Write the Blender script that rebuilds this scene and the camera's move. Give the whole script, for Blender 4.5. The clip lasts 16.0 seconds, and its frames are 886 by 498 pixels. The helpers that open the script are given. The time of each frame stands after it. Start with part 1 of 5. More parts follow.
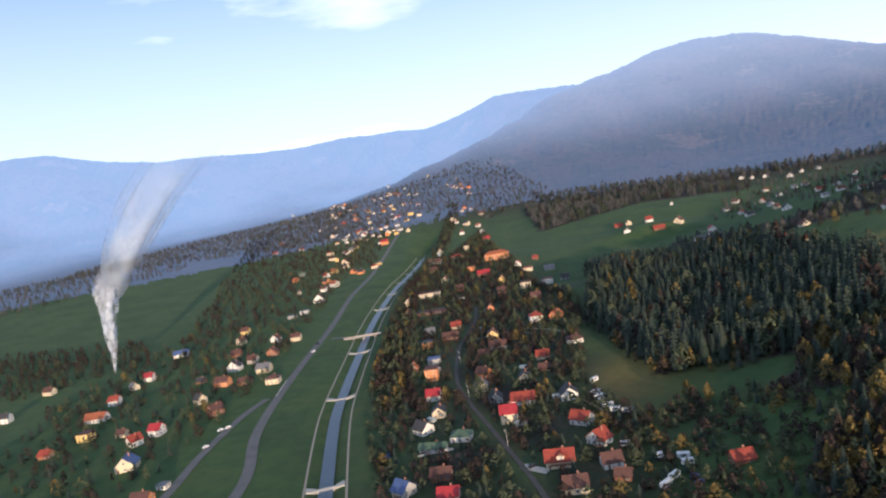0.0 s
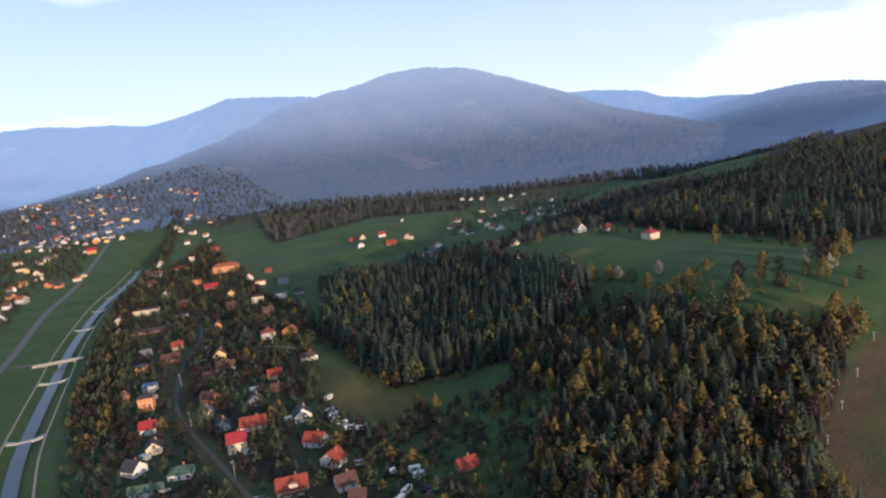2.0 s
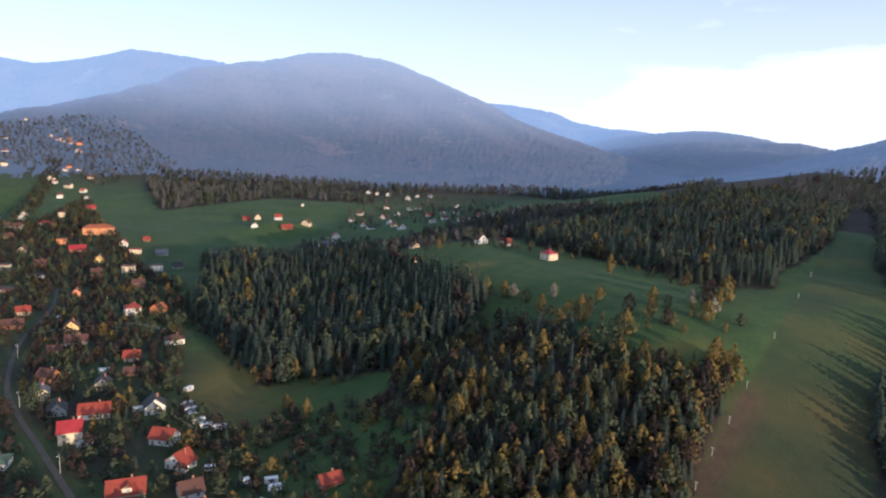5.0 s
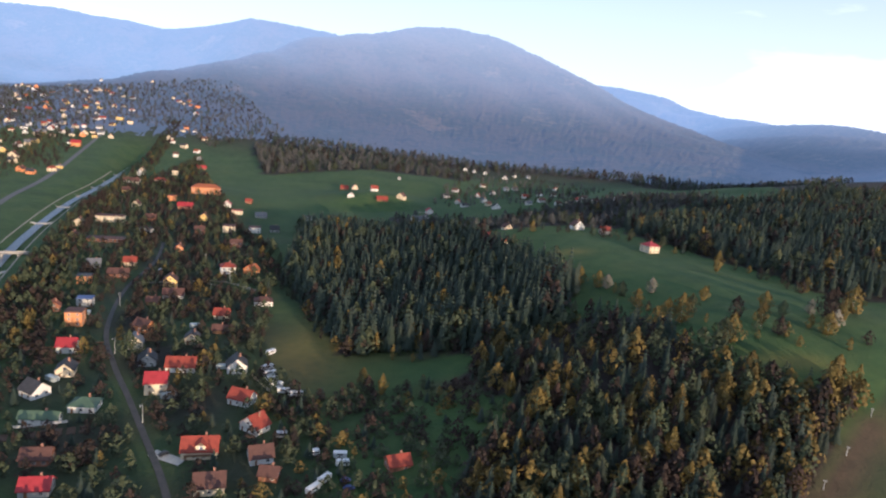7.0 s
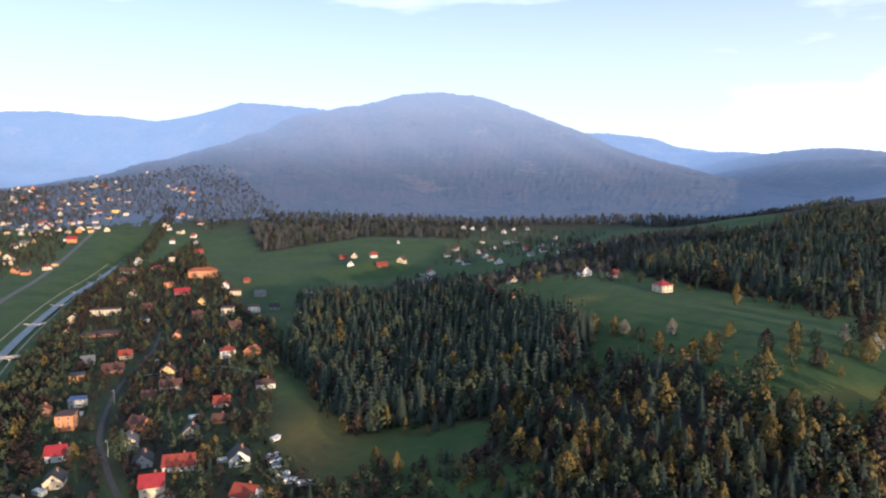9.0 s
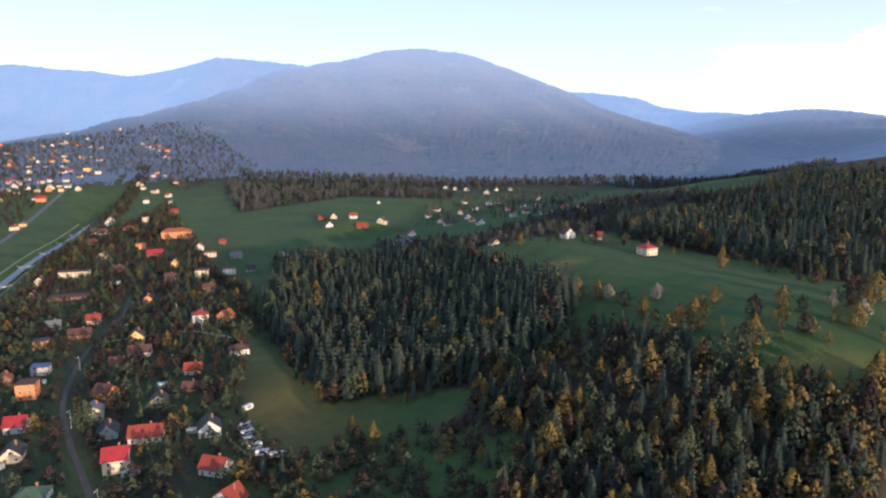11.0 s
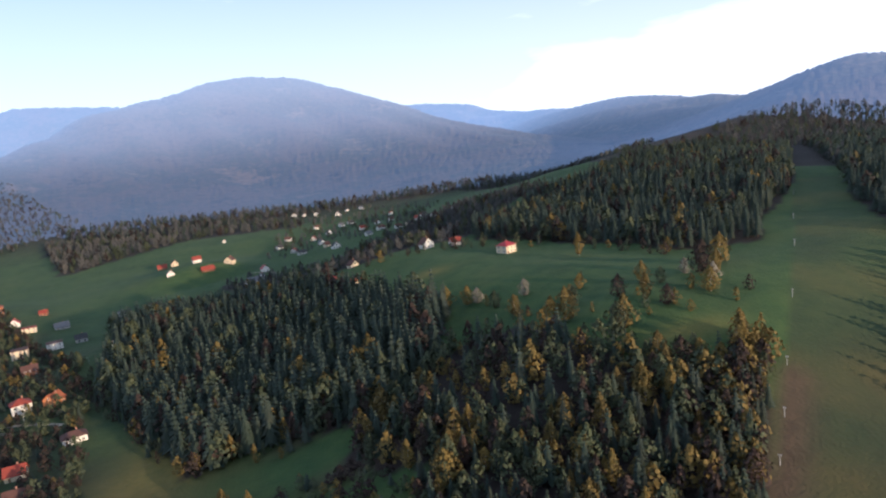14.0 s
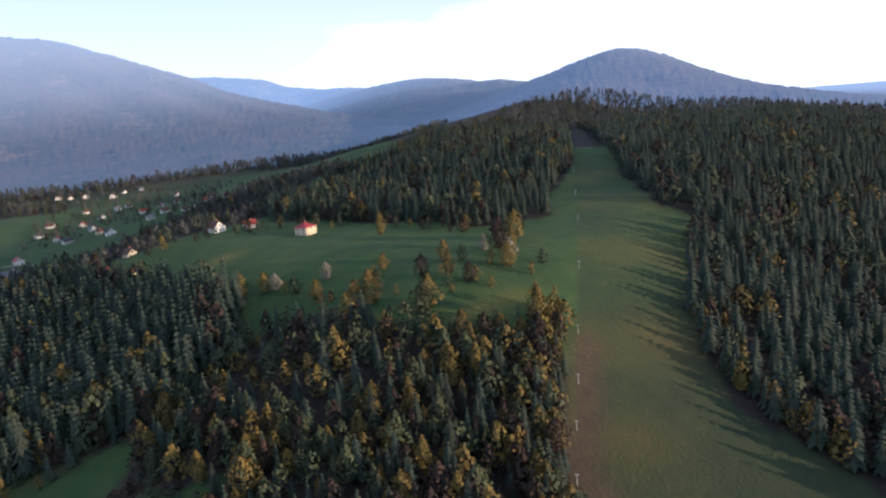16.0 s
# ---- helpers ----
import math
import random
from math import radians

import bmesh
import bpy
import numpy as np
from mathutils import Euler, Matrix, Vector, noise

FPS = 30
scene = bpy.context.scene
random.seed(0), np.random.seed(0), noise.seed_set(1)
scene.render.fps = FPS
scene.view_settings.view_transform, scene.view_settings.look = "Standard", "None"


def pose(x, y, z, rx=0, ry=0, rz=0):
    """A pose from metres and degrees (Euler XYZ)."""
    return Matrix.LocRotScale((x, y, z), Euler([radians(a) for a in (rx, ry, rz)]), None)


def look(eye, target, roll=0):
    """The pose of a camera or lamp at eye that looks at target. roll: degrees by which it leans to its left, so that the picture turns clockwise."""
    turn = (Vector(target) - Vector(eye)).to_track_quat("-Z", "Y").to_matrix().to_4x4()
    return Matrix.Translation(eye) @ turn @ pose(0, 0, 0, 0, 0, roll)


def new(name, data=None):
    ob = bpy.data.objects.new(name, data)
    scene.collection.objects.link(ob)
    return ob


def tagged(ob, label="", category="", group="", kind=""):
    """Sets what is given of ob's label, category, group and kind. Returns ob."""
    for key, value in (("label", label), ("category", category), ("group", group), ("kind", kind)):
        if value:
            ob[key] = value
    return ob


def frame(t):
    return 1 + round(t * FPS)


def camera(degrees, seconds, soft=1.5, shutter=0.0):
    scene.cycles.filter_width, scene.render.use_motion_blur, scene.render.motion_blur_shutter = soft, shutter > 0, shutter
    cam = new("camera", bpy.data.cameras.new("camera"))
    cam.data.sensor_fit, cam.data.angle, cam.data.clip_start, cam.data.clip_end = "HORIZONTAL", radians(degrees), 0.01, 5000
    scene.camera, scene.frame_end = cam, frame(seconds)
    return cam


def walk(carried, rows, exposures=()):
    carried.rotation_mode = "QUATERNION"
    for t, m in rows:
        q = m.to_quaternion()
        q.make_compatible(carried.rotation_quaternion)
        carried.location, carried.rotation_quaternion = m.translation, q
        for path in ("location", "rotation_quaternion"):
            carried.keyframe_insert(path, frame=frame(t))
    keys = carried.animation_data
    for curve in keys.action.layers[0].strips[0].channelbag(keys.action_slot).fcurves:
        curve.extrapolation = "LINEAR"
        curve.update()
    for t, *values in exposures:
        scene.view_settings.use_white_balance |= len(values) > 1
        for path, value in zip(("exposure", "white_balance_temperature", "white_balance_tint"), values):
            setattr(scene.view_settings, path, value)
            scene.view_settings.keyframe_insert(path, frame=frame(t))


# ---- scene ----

def aim(x, y, z, heading, pitch, roll):
    """Camera pose from place, compass heading (from +y towards +x), pitch and lean, in degrees."""
    h, p = radians(heading), radians(pitch)
    way = Vector((math.sin(h) * math.cos(p), math.cos(h) * math.cos(p), math.sin(p)))
    return look((x, y, z), Vector((x, y, z)) + way * 100, roll)


cam = camera(69.27, 16.0, soft=2.2)
walk(cam, [
    (0, aim(-4.0, -63.9, 145.0, -23.58, -6.42, -10.08)),
    (0.5, aim(-5.3, -61.5, 145.1, -16.98, -5.02, -10.30)),
    (1, aim(-6.5, -59.0, 145.3, -9.41, -5.69, -7.42)),
    (1.5, aim(-7.3, -56.2, 145.6, -4.77, -7.19, -8.23)),
    (2, aim(-7.7, -53.2, 145.9, 0.00, -8.69, -5.87)),
    (2.5, aim(-7.8, -50.1, 146.3, 5.90, -10.20, -3.68)),
    (3, aim(-7.6, -47.1, 146.5, 8.05, -11.50, -3.30)),
    (3.5, aim(-7.0, -43.8, 146.6, 8.96, -11.56, -0.06)),
    (3.7, aim(-6.8, -42.5, 146.6, 9.45, -11.11, 0.44)),
    (5.8, aim(-2.8, -26.4, 144.2, 7.17, -9.00, 5.10)),
    (6, aim(-2.5, -24.9, 144.0, 6.27, -9.49, 5.32)),
    (6.5, aim(-1.6, -21.1, 143.6, 3.58, -10.60, 6.80)),
    (7, aim(-0.9, -17.0, 143.1, 0.71, -11.66, 6.05)),
    (7.5, aim(-0.1, -12.5, 142.4, -4.19, -11.18, 2.54)),
    (8, aim(0.3, -8.0, 141.6, -3.39, -9.59, 2.26)),
    (8.5, aim(0.2, -3.8, 140.8, -1.29, -7.45, -0.23)),
    (9, aim(0.0, 0.0, 140.0, 0.10, -6.30, 0.27)),
    (9.5, aim(-0.1, 3.7, 139.3, 0.96, -6.37, 0.57)),
    (11.8, aim(2.6, 20.7, 139.2, 2.86, -11.07, 0.67)),
    (12, aim(2.6, 22.1, 139.0, 5.26, -10.19, 0.33)),
    (12.5, aim(2.6, 25.8, 138.4, 6.49, -8.99, -3.33)),
    (13, aim(3.3, 29.6, 137.6, 6.04, -8.31, -3.80)),
    (13.5, aim(4.3, 33.2, 137.0, 9.87, -9.09, -4.75)),
    (14, aim(5.3, 37.1, 136.5, 14.42, -8.91, -6.49)),
    (14.5, aim(6.5, 40.7, 135.8, 18.97, -9.37, -6.79)),
    (15, aim(8.1, 44.2, 135.3, 23.25, -10.21, -7.47)),
    (15.5, aim(10.0, 47.6, 134.7, 28.46, -11.44, -4.10)),
    (16, aim(11.8, 51.4, 134.1, 31.99, -12.44, -5.09)),
], [(0.0, 0.2, 5100, 11), (1.5, 0.06, 5100, 11), (3.0, 0.1, 5100, 11), (6.0, 0.24, 5100, 11), (9.0, 0.3, 5100, 11), (13.0, 0.26, 5100, 11), (16.0, 0.24, 5100, 11)])

# world: clear evening sky with thin bright cloud low over the hills
SUN_HEIGHT, SUN_SIDE = 7.5, 147.0  # degrees above the horizon; compass side from +y towards +x
world = bpy.data.worlds.new("sky")
scene.world = world
world.use_nodes = True
wn, wl = world.node_tree.nodes, world.node_tree.links
sky = wn.new("ShaderNodeTexSky")
sky.sky_type = "NISHITA"
sky.sun_disc = False
sky.sun_elevation, sky.sun_rotation = radians(SUN_HEIGHT), radians(SUN_SIDE)
sky.air_density, sky.dust_density, sky.ozone_density = 1.0, 1.0, 2.0
back = wn["Background"]
back.inputs["Strength"].default_value = 0.15
geo = wn.new("ShaderNodeTexCoord")
stretch = wn.new("ShaderNodeMapping")
stretch.inputs["Scale"].default_value = (1.5, 1.5, 6.5)
stretch.inputs["Location"].default_value = (0.4, 1.7, 0.35)
cloud = wn.new("ShaderNodeTexNoise")
cloud.inputs["Scale"].default_value = 1.6
cloud.inputs["Detail"].default_value = 7.0
cloud.inputs["Roughness"].default_value = 0.52
cut = wn.new("ShaderNodeMapRange")
cut.interpolation_type = "SMOOTHSTEP"
for key, v in (("From Min", 0.45), ("From Max", 0.72), ("To Min", 0.0), ("To Max", 0.9)):
    cut.inputs[key].default_value = v
low = wn.new("ShaderNodeSeparateXYZ")
band = wn.new("ShaderNodeMapRange")
for key, v in (("From Min", 0.04), ("From Max", 0.36), ("To Min", 0.84), ("To Max", 0.2)):
    band.inputs[key].default_value = v
both = wn.new("ShaderNodeMath")
both.operation = "MAXIMUM"
tone = wn.new("ShaderNodeMix")
tone.data_type = "RGBA"
tone.inputs["B"].default_value = (7.6, 7.1, 6.5, 1)
wl.new(geo.outputs["Generated"], stretch.inputs["Vector"])
wl.new(stretch.outputs["Vector"], cloud.inputs["Vector"])
wl.new(cloud.outputs["Fac"], cut.inputs["Value"])
wl.new(geo.outputs["Generated"], low.inputs["Vector"])
wl.new(low.outputs["Z"], band.inputs["Value"])
wl.new(cut.outputs["Result"], both.inputs[0])
wl.new(band.outputs["Result"], both.inputs[1])
# a bank of cloud with an uneven upper edge along the eastern ridges
edge = wn.new("ShaderNodeMath")
edge.operation = "MULTIPLY_ADD"
edge.inputs[1].default_value = -0.2
side = wn.new("ShaderNodeMapRange")
side.interpolation_type = "SMOOTHSTEP"
for key, v in (("From Min", 0.15), ("From Max", 0.95), ("To Min", -0.03), ("To Max", 0.1)):
    side.inputs[key].default_value = v
rim = wn.new("ShaderNodeMath")
rim.operation = "SUBTRACT"
bank = wn.new("ShaderNodeMapRange")
bank.interpolation_type = "SMOOTHSTEP"
for key, v in (("From Min", 0.045), ("From Max", -0.01), ("To Min", 0.0), ("To Max", 0.95)):
    bank.inputs[key].default_value = v
most = wn.new("ShaderNodeMath")
most.operation = "MAXIMUM"
wl.new(cloud.outputs["Fac"], edge.inputs[0])
wl.new(low.outputs["Z"], edge.inputs[2])
wl.new(low.outputs["X"], side.inputs["Value"])
wl.new(edge.outputs["Value"], rim.inputs[0])
wl.new(side.outputs["Result"], rim.inputs[1])
wl.new(rim.outputs["Value"], bank.inputs["Value"])
wl.new(both.outputs["Value"], most.inputs[0])
wl.new(bank.outputs["Result"], most.inputs[1])
wl.new(most.outputs["Value"], tone.inputs["Factor"])
wl.new(sky.outputs["Color"], tone.inputs["A"])
wl.new(tone.outputs["Result"], back.inputs["Color"])

sun = new("sun", bpy.data.lights.new("sun", "SUN"))
sun.data.energy, sun.data.angle, sun.data.color = 5.0, radians(0.6), (1.0, 0.65, 0.34)
sh, ss = radians(SUN_HEIGHT), radians(SUN_SIDE)
TO_SUN = Vector((math.sin(ss) * math.cos(sh), math.cos(ss) * math.cos(sh), math.sin(sh)))
sun.matrix_world = look(TO_SUN * 100, (0, 0, 0))
sun.location = (0, 0, 900)


# ---- materials ----
def surface(name, colours, size=1.0, rough=0.85, bump_depth=0.0, fine=8.0, spread=0.0, glow=None, clear=0.0):
    """Colours blended by two scales of noise; spread: variation from object to object; size in metres."""
    m = bpy.data.materials.new(name)
    m.use_nodes = True
    n, l = m.node_tree.nodes, m.node_tree.links
    b = n["Principled BSDF"]
    b.inputs["Roughness"].default_value = rough
    place = n.new("ShaderNodeNewGeometry")
    big, small = n.new("ShaderNodeTexNoise"), n.new("ShaderNodeTexNoise")
    big.inputs["Scale"].default_value, big.inputs["Detail"].default_value = 1 / size, 4
    small.inputs["Scale"].default_value, small.inputs["Detail"].default_value = fine / size, 3
    l.new(place.outputs["Position"], big.inputs["Vector"])
    l.new(place.outputs["Position"], small.inputs["Vector"])
    mixed = n.new("ShaderNodeMix")
    mixed.inputs["Factor"].default_value = 0.35
    l.new(big.outputs["Fac"], mixed.inputs["A"])
    l.new(small.outputs["Fac"], mixed.inputs["B"])
    ramp = n.new("ShaderNodeValToRGB")
    while len(ramp.color_ramp.elements) < len(colours):
        ramp.color_ramp.elements.new(0.5)
    for k, (e, c) in enumerate(zip(ramp.color_ramp.elements, colours)):
        e.position, e.color = 0.32 + 0.36 * k / max(1, len(colours) - 1), (*c, 1)
    l.new(mixed.outputs["Result"], ramp.inputs["Fac"])
    out = ramp.outputs["Color"]
    if spread:
        info = n.new("ShaderNodeObjectInfo")
        vary = n.new("ShaderNodeHueSaturation")
        rng = n.new("ShaderNodeMapRange")
        rng.inputs["To Min"].default_value, rng.inputs["To Max"].default_value = 1 - spread, 1 + spread
        l.new(info.outputs["Random"], rng.inputs["Value"])
        l.new(rng.outputs["Result"], vary.inputs["Value"])
        l.new(out, vary.inputs["Color"])
        out = vary.outputs["Color"]
    l.new(out, b.inputs["Base Color"])
    if glow:
        b.inputs["Emission Color"].default_value, b.inputs["Emission Strength"].default_value = (*glow, 1), 1.0
    if bump_depth:
        relief = n.new("ShaderNodeBump")
        relief.inputs["Distance"].default_value = bump_depth
        l.new(small.outputs["Fac"], relief.inputs["Height"])
        l.new(relief.outputs["Normal"], b.inputs["Normal"])
    if clear:
        b.inputs["Alpha"].default_value = 1 - clear
    return m


WALLS = {
    "cream": surface("cream_render", [(0.62, 0.52, 0.36), (0.72, 0.62, 0.45)], 3, 0.9),
    "white": surface("white_render", [(0.66, 0.64, 0.6), (0.8, 0.78, 0.74)], 3, 0.9),
    "yellow": surface("yellow_render", [(0.660, 0.469, 0.160), (0.740, 0.551, 0.220)], 3, 0.9),
    "orange": surface("orange_render", [(0.62, 0.25, 0.1), (0.7, 0.31, 0.13)], 3, 0.9),
    "brick": surface("red_brick", [(0.280, 0.119, 0.070), (0.350, 0.168, 0.105)], 1.5, 0.9),
    "grey": surface("grey_render", [(0.36, 0.35, 0.33), (0.48, 0.47, 0.45)], 3, 0.9),
    "wood": surface("brown_boards", [(0.16, 0.09, 0.05), (0.26, 0.15, 0.08)], 1, 0.8),
}
ROOFS = {
    "red": surface("red_tiles", [(0.2, 0.035, 0.02), (0.32, 0.06, 0.035)], 2, 0.75, 0.05),
    "crimson": surface("crimson_sheet", [(0.26, 0.02, 0.025), (0.38, 0.035, 0.04)], 3, 0.55, 0.03),
    "rust": surface("rust_orange_tiles", [(0.24, 0.075, 0.03), (0.34, 0.11, 0.05)], 2, 0.8, 0.05),
    "brown": surface("brown_tiles", [(0.077, 0.037, 0.030), (0.126, 0.060, 0.045)], 2, 0.8, 0.05),
    "dark": surface("dark_slate", [(0.032, 0.032, 0.035), (0.063, 0.059, 0.063)], 2, 0.7, 0.04),
    "grey": surface("grey_sheet", [(0.125, 0.125, 0.135), (0.180, 0.180, 0.190)], 3, 0.6, 0.03),
    "green": surface("green_sheet", [(0.055, 0.094, 0.060), (0.092, 0.141, 0.090)], 3, 0.6, 0.03),
    "blue": surface("blue_sheet", [(0.05, 0.08, 0.2), (0.08, 0.12, 0.28)], 3, 0.55, 0.03),
}
GLASS = surface("window_glass", [(0.03, 0.035, 0.045), (0.06, 0.065, 0.08)], 2, 0.12)
FRAME = surface("white_frame", [(0.6, 0.58, 0.55), (0.72, 0.7, 0.67)], 0.5, 0.6)
BRICK = surface("chimney_brick", [(0.3, 0.14, 0.09), (0.42, 0.22, 0.15)], 0.6, 0.9)
DOOR = surface("door_wood", [(0.15, 0.08, 0.04), (0.24, 0.13, 0.07)], 0.5, 0.6)
CONCRETE = surface("pale_concrete", [(0.36, 0.34, 0.31), (0.5, 0.48, 0.44)], 2, 0.9, 0.03)
ASPHALT = surface("worn_asphalt", [(0.1, 0.1, 0.1), (0.16, 0.155, 0.15)], 6, 0.85)
DARK_ASPHALT = surface("dark_asphalt", [(0.045, 0.045, 0.045), (0.085, 0.08, 0.075)], 4, 0.9)
GRAVEL = surface("pale_gravel", [(0.26, 0.23, 0.18), (0.4, 0.36, 0.29)], 2, 0.95)
WATER = surface("river_water", [(0.03, 0.05, 0.08), (0.055, 0.08, 0.12)], 5, 0.3, 0.2, 6)
STEEL = surface("galvanised_steel", [(0.4, 0.4, 0.4), (0.5, 0.5, 0.5)], 0.5, 0.45)
BARK = surface("bark", [(0.05, 0.035, 0.025), (0.1, 0.075, 0.055)], 0.6, 0.95)
BIRCH = surface("pale_bark", [(0.35, 0.32, 0.27), (0.5, 0.47, 0.42)], 0.8, 0.9)
LEAF = {
    "spruce": surface("spruce_needles", [(0.012, 0.021, 0.015), (0.022, 0.035, 0.024), (0.043, 0.051, 0.036)], 14, 0.85, spread=0.45),
    "green": surface("young_green_leaves", [(0.027, 0.040, 0.018), (0.047, 0.060, 0.027), (0.067, 0.074, 0.033)], 9, 0.8, spread=0.3),
    "yellow": surface("yellow_spring_leaves", [(0.084, 0.059, 0.012), (0.127, 0.091, 0.018), (0.160, 0.110, 0.022)], 9, 0.8, spread=0.3),
    "brown": surface("budding_brown_twigs", [(0.023, 0.016, 0.012), (0.039, 0.025, 0.019), (0.059, 0.033, 0.025)], 9, 0.9, spread=0.35),
    # bare twigs of the far woods, distance haze put into their paler, greyer colour
    "hazed": surface("bare_hazed_twigs", [(0.06, 0.065, 0.07), (0.09, 0.09, 0.088), (0.12, 0.115, 0.1)], 40, 0.95, spread=0.2),
    "blossom": surface("pale_blossom", [(0.180, 0.162, 0.120), (0.276, 0.252, 0.204)], 5, 0.85, spread=0.2),
}


def ground_material():
    """Grass, dry meadow, woodland floor and ploughed soil, blended where the land cover changes; the floor colour also
    paints shade on the ski run.
    """
    m = bpy.data.materials.new("land")
    m.use_nodes = True
    n, l = m.node_tree.nodes, m.node_tree.links
    b = n["Principled BSDF"]
    b.inputs["Roughness"].default_value = 0.95
    place = n.new("ShaderNodeNewGeometry")

    def noise_at(scale, detail=5):
        t = n.new("ShaderNodeTexNoise")
        t.inputs["Scale"].default_value, t.inputs["Detail"].default_value = scale, detail
        l.new(place.outputs["Position"], t.inputs["Vector"])
        return t.outputs["Fac"]

    def ramp(value, *colours):
        r = n.new("ShaderNodeValToRGB")
        while len(r.color_ramp.elements) < len(colours):
            r.color_ramp.elements.new(0.5)
        for k, (e, c) in enumerate(zip(r.color_ramp.elements, colours)):
            e.position, e.color = 0.3 + 0.4 * k / (len(colours) - 1), (*c, 1)
        l.new(value, r.inputs["Fac"])
        return r.outputs["Color"]

    def mix(fac, a, c):
        x = n.new("ShaderNodeMix")
        x.data_type = "RGBA"
        l.new(fac, x.inputs["Factor"])
        l.new(a, x.inputs["A"])
        l.new(c, x.inputs["B"])
        return x.outputs["Result"]

    patch, blade = noise_at(1 / 45), noise_at(0.6, 6)
    grass = mix(blade, ramp(patch, (0.019, 0.057, 0.013), (0.041, 0.095, 0.022), (0.071, 0.108, 0.026)), ramp(noise_at(1 / 9), (0.021, 0.051, 0.012), (0.067, 0.098, 0.023)))
    dry = mix(blade, ramp(noise_at(1 / 25), (0.12, 0.11, 0.02), (0.18, 0.155, 0.03), (0.22, 0.175, 0.04)), ramp(noise_at(1 / 5), (0.1, 0.1, 0.022), (0.2, 0.155, 0.04)))
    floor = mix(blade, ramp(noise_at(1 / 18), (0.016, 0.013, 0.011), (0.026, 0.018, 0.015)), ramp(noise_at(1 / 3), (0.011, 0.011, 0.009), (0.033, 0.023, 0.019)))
    soil = ramp(noise_at(1 / 6), (0.064, 0.039, 0.025), (0.098, 0.061, 0.039))
    att = n.new("ShaderNodeAttribute")
    att.attribute_name = "cover"
    parts = n.new("ShaderNodeSeparateColor")
    l.new(att.outputs["Color"], parts.inputs["Color"])
    colour = mix(parts.outputs["Red"], grass, dry)
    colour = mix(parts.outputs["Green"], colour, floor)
    colour = mix(parts.outputs["Blue"], colour, soil)
    l.new(colour, b.inputs["Base Color"])
    relief = n.new("ShaderNodeBump")
    relief.inputs["Distance"].default_value = 0.5
    l.new(blade, relief.inputs["Height"])
    l.new(relief.outputs["Normal"], b.inputs["Normal"])
    return m


LAND = ground_material()
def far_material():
    """The far ridges, a plain backdrop: bare brown woods, bluish haze painted in as emission that grows with height,
    the distance and towards the west.
    """
    m = surface("far_bare_woods_haze", [(0.02, 0.026, 0.024), (0.075, 0.06, 0.048), (0.036, 0.042, 0.034), (0.12, 0.09, 0.065)], 210, 0.95, 2.0, 9)
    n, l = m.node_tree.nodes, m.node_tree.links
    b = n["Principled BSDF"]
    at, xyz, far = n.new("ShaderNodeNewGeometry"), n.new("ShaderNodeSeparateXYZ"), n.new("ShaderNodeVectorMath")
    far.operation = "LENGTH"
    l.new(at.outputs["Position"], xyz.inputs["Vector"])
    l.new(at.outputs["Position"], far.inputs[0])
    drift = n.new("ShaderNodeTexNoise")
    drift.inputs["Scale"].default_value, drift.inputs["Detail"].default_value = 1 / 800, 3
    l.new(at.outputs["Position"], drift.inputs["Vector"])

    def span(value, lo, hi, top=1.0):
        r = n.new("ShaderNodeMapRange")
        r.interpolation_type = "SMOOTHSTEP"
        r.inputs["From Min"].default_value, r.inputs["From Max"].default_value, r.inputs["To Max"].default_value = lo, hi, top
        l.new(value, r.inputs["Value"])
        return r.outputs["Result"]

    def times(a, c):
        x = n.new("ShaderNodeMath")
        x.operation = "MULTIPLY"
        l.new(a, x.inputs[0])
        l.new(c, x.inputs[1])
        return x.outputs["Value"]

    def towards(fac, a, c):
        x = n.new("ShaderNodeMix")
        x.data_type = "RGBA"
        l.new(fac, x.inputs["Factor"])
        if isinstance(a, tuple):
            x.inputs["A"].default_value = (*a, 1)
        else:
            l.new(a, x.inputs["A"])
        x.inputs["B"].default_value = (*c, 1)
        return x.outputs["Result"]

    haze = towards(span(xyz.outputs["Z"], 105, 340), NEAR_HAZE, MID_HAZE)
    haze = towards(span(xyz.outputs["Z"], 300, 540), haze, CREST_HAZE)
    haze = towards(span(far.outputs["Value"], 2650, 3800), haze, FAR_HAZE)
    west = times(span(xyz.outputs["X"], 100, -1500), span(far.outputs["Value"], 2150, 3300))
    haze = towards(times(west, span(drift.outputs["Fac"], 0.15, 0.6)), haze, WEST_HAZE)
    haze = towards(times(span(xyz.outputs["X"], 650, 1250), span(far.outputs["Value"], 2500, 1850, 0.85)), haze, EAST_HAZE)
    l.new(haze, b.inputs["Emission Color"])
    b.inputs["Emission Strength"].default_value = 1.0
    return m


# haze tints painted onto the far ridges as emission
NEAR_HAZE, MID_HAZE, CREST_HAZE = (0.052, 0.076, 0.125), (0.225, 0.25, 0.325), (0.35, 0.37, 0.44)
FAR_HAZE, WEST_HAZE, EAST_HAZE = (0.27, 0.345, 0.49), (0.29, 0.38, 0.53), (0.085, 0.12, 0.2)
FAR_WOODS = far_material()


# ---- the land ----
def smooth(a, b, v):
    t = np.clip((v - a) / (b - a), 0, 1)
    return t * t * (3 - 2 * t)


def bump(x, y, cx, cy, rx, ry, h):
    return h * np.exp(-((x - cx) / rx) ** 2 - ((y - cy) / ry) ** 2)


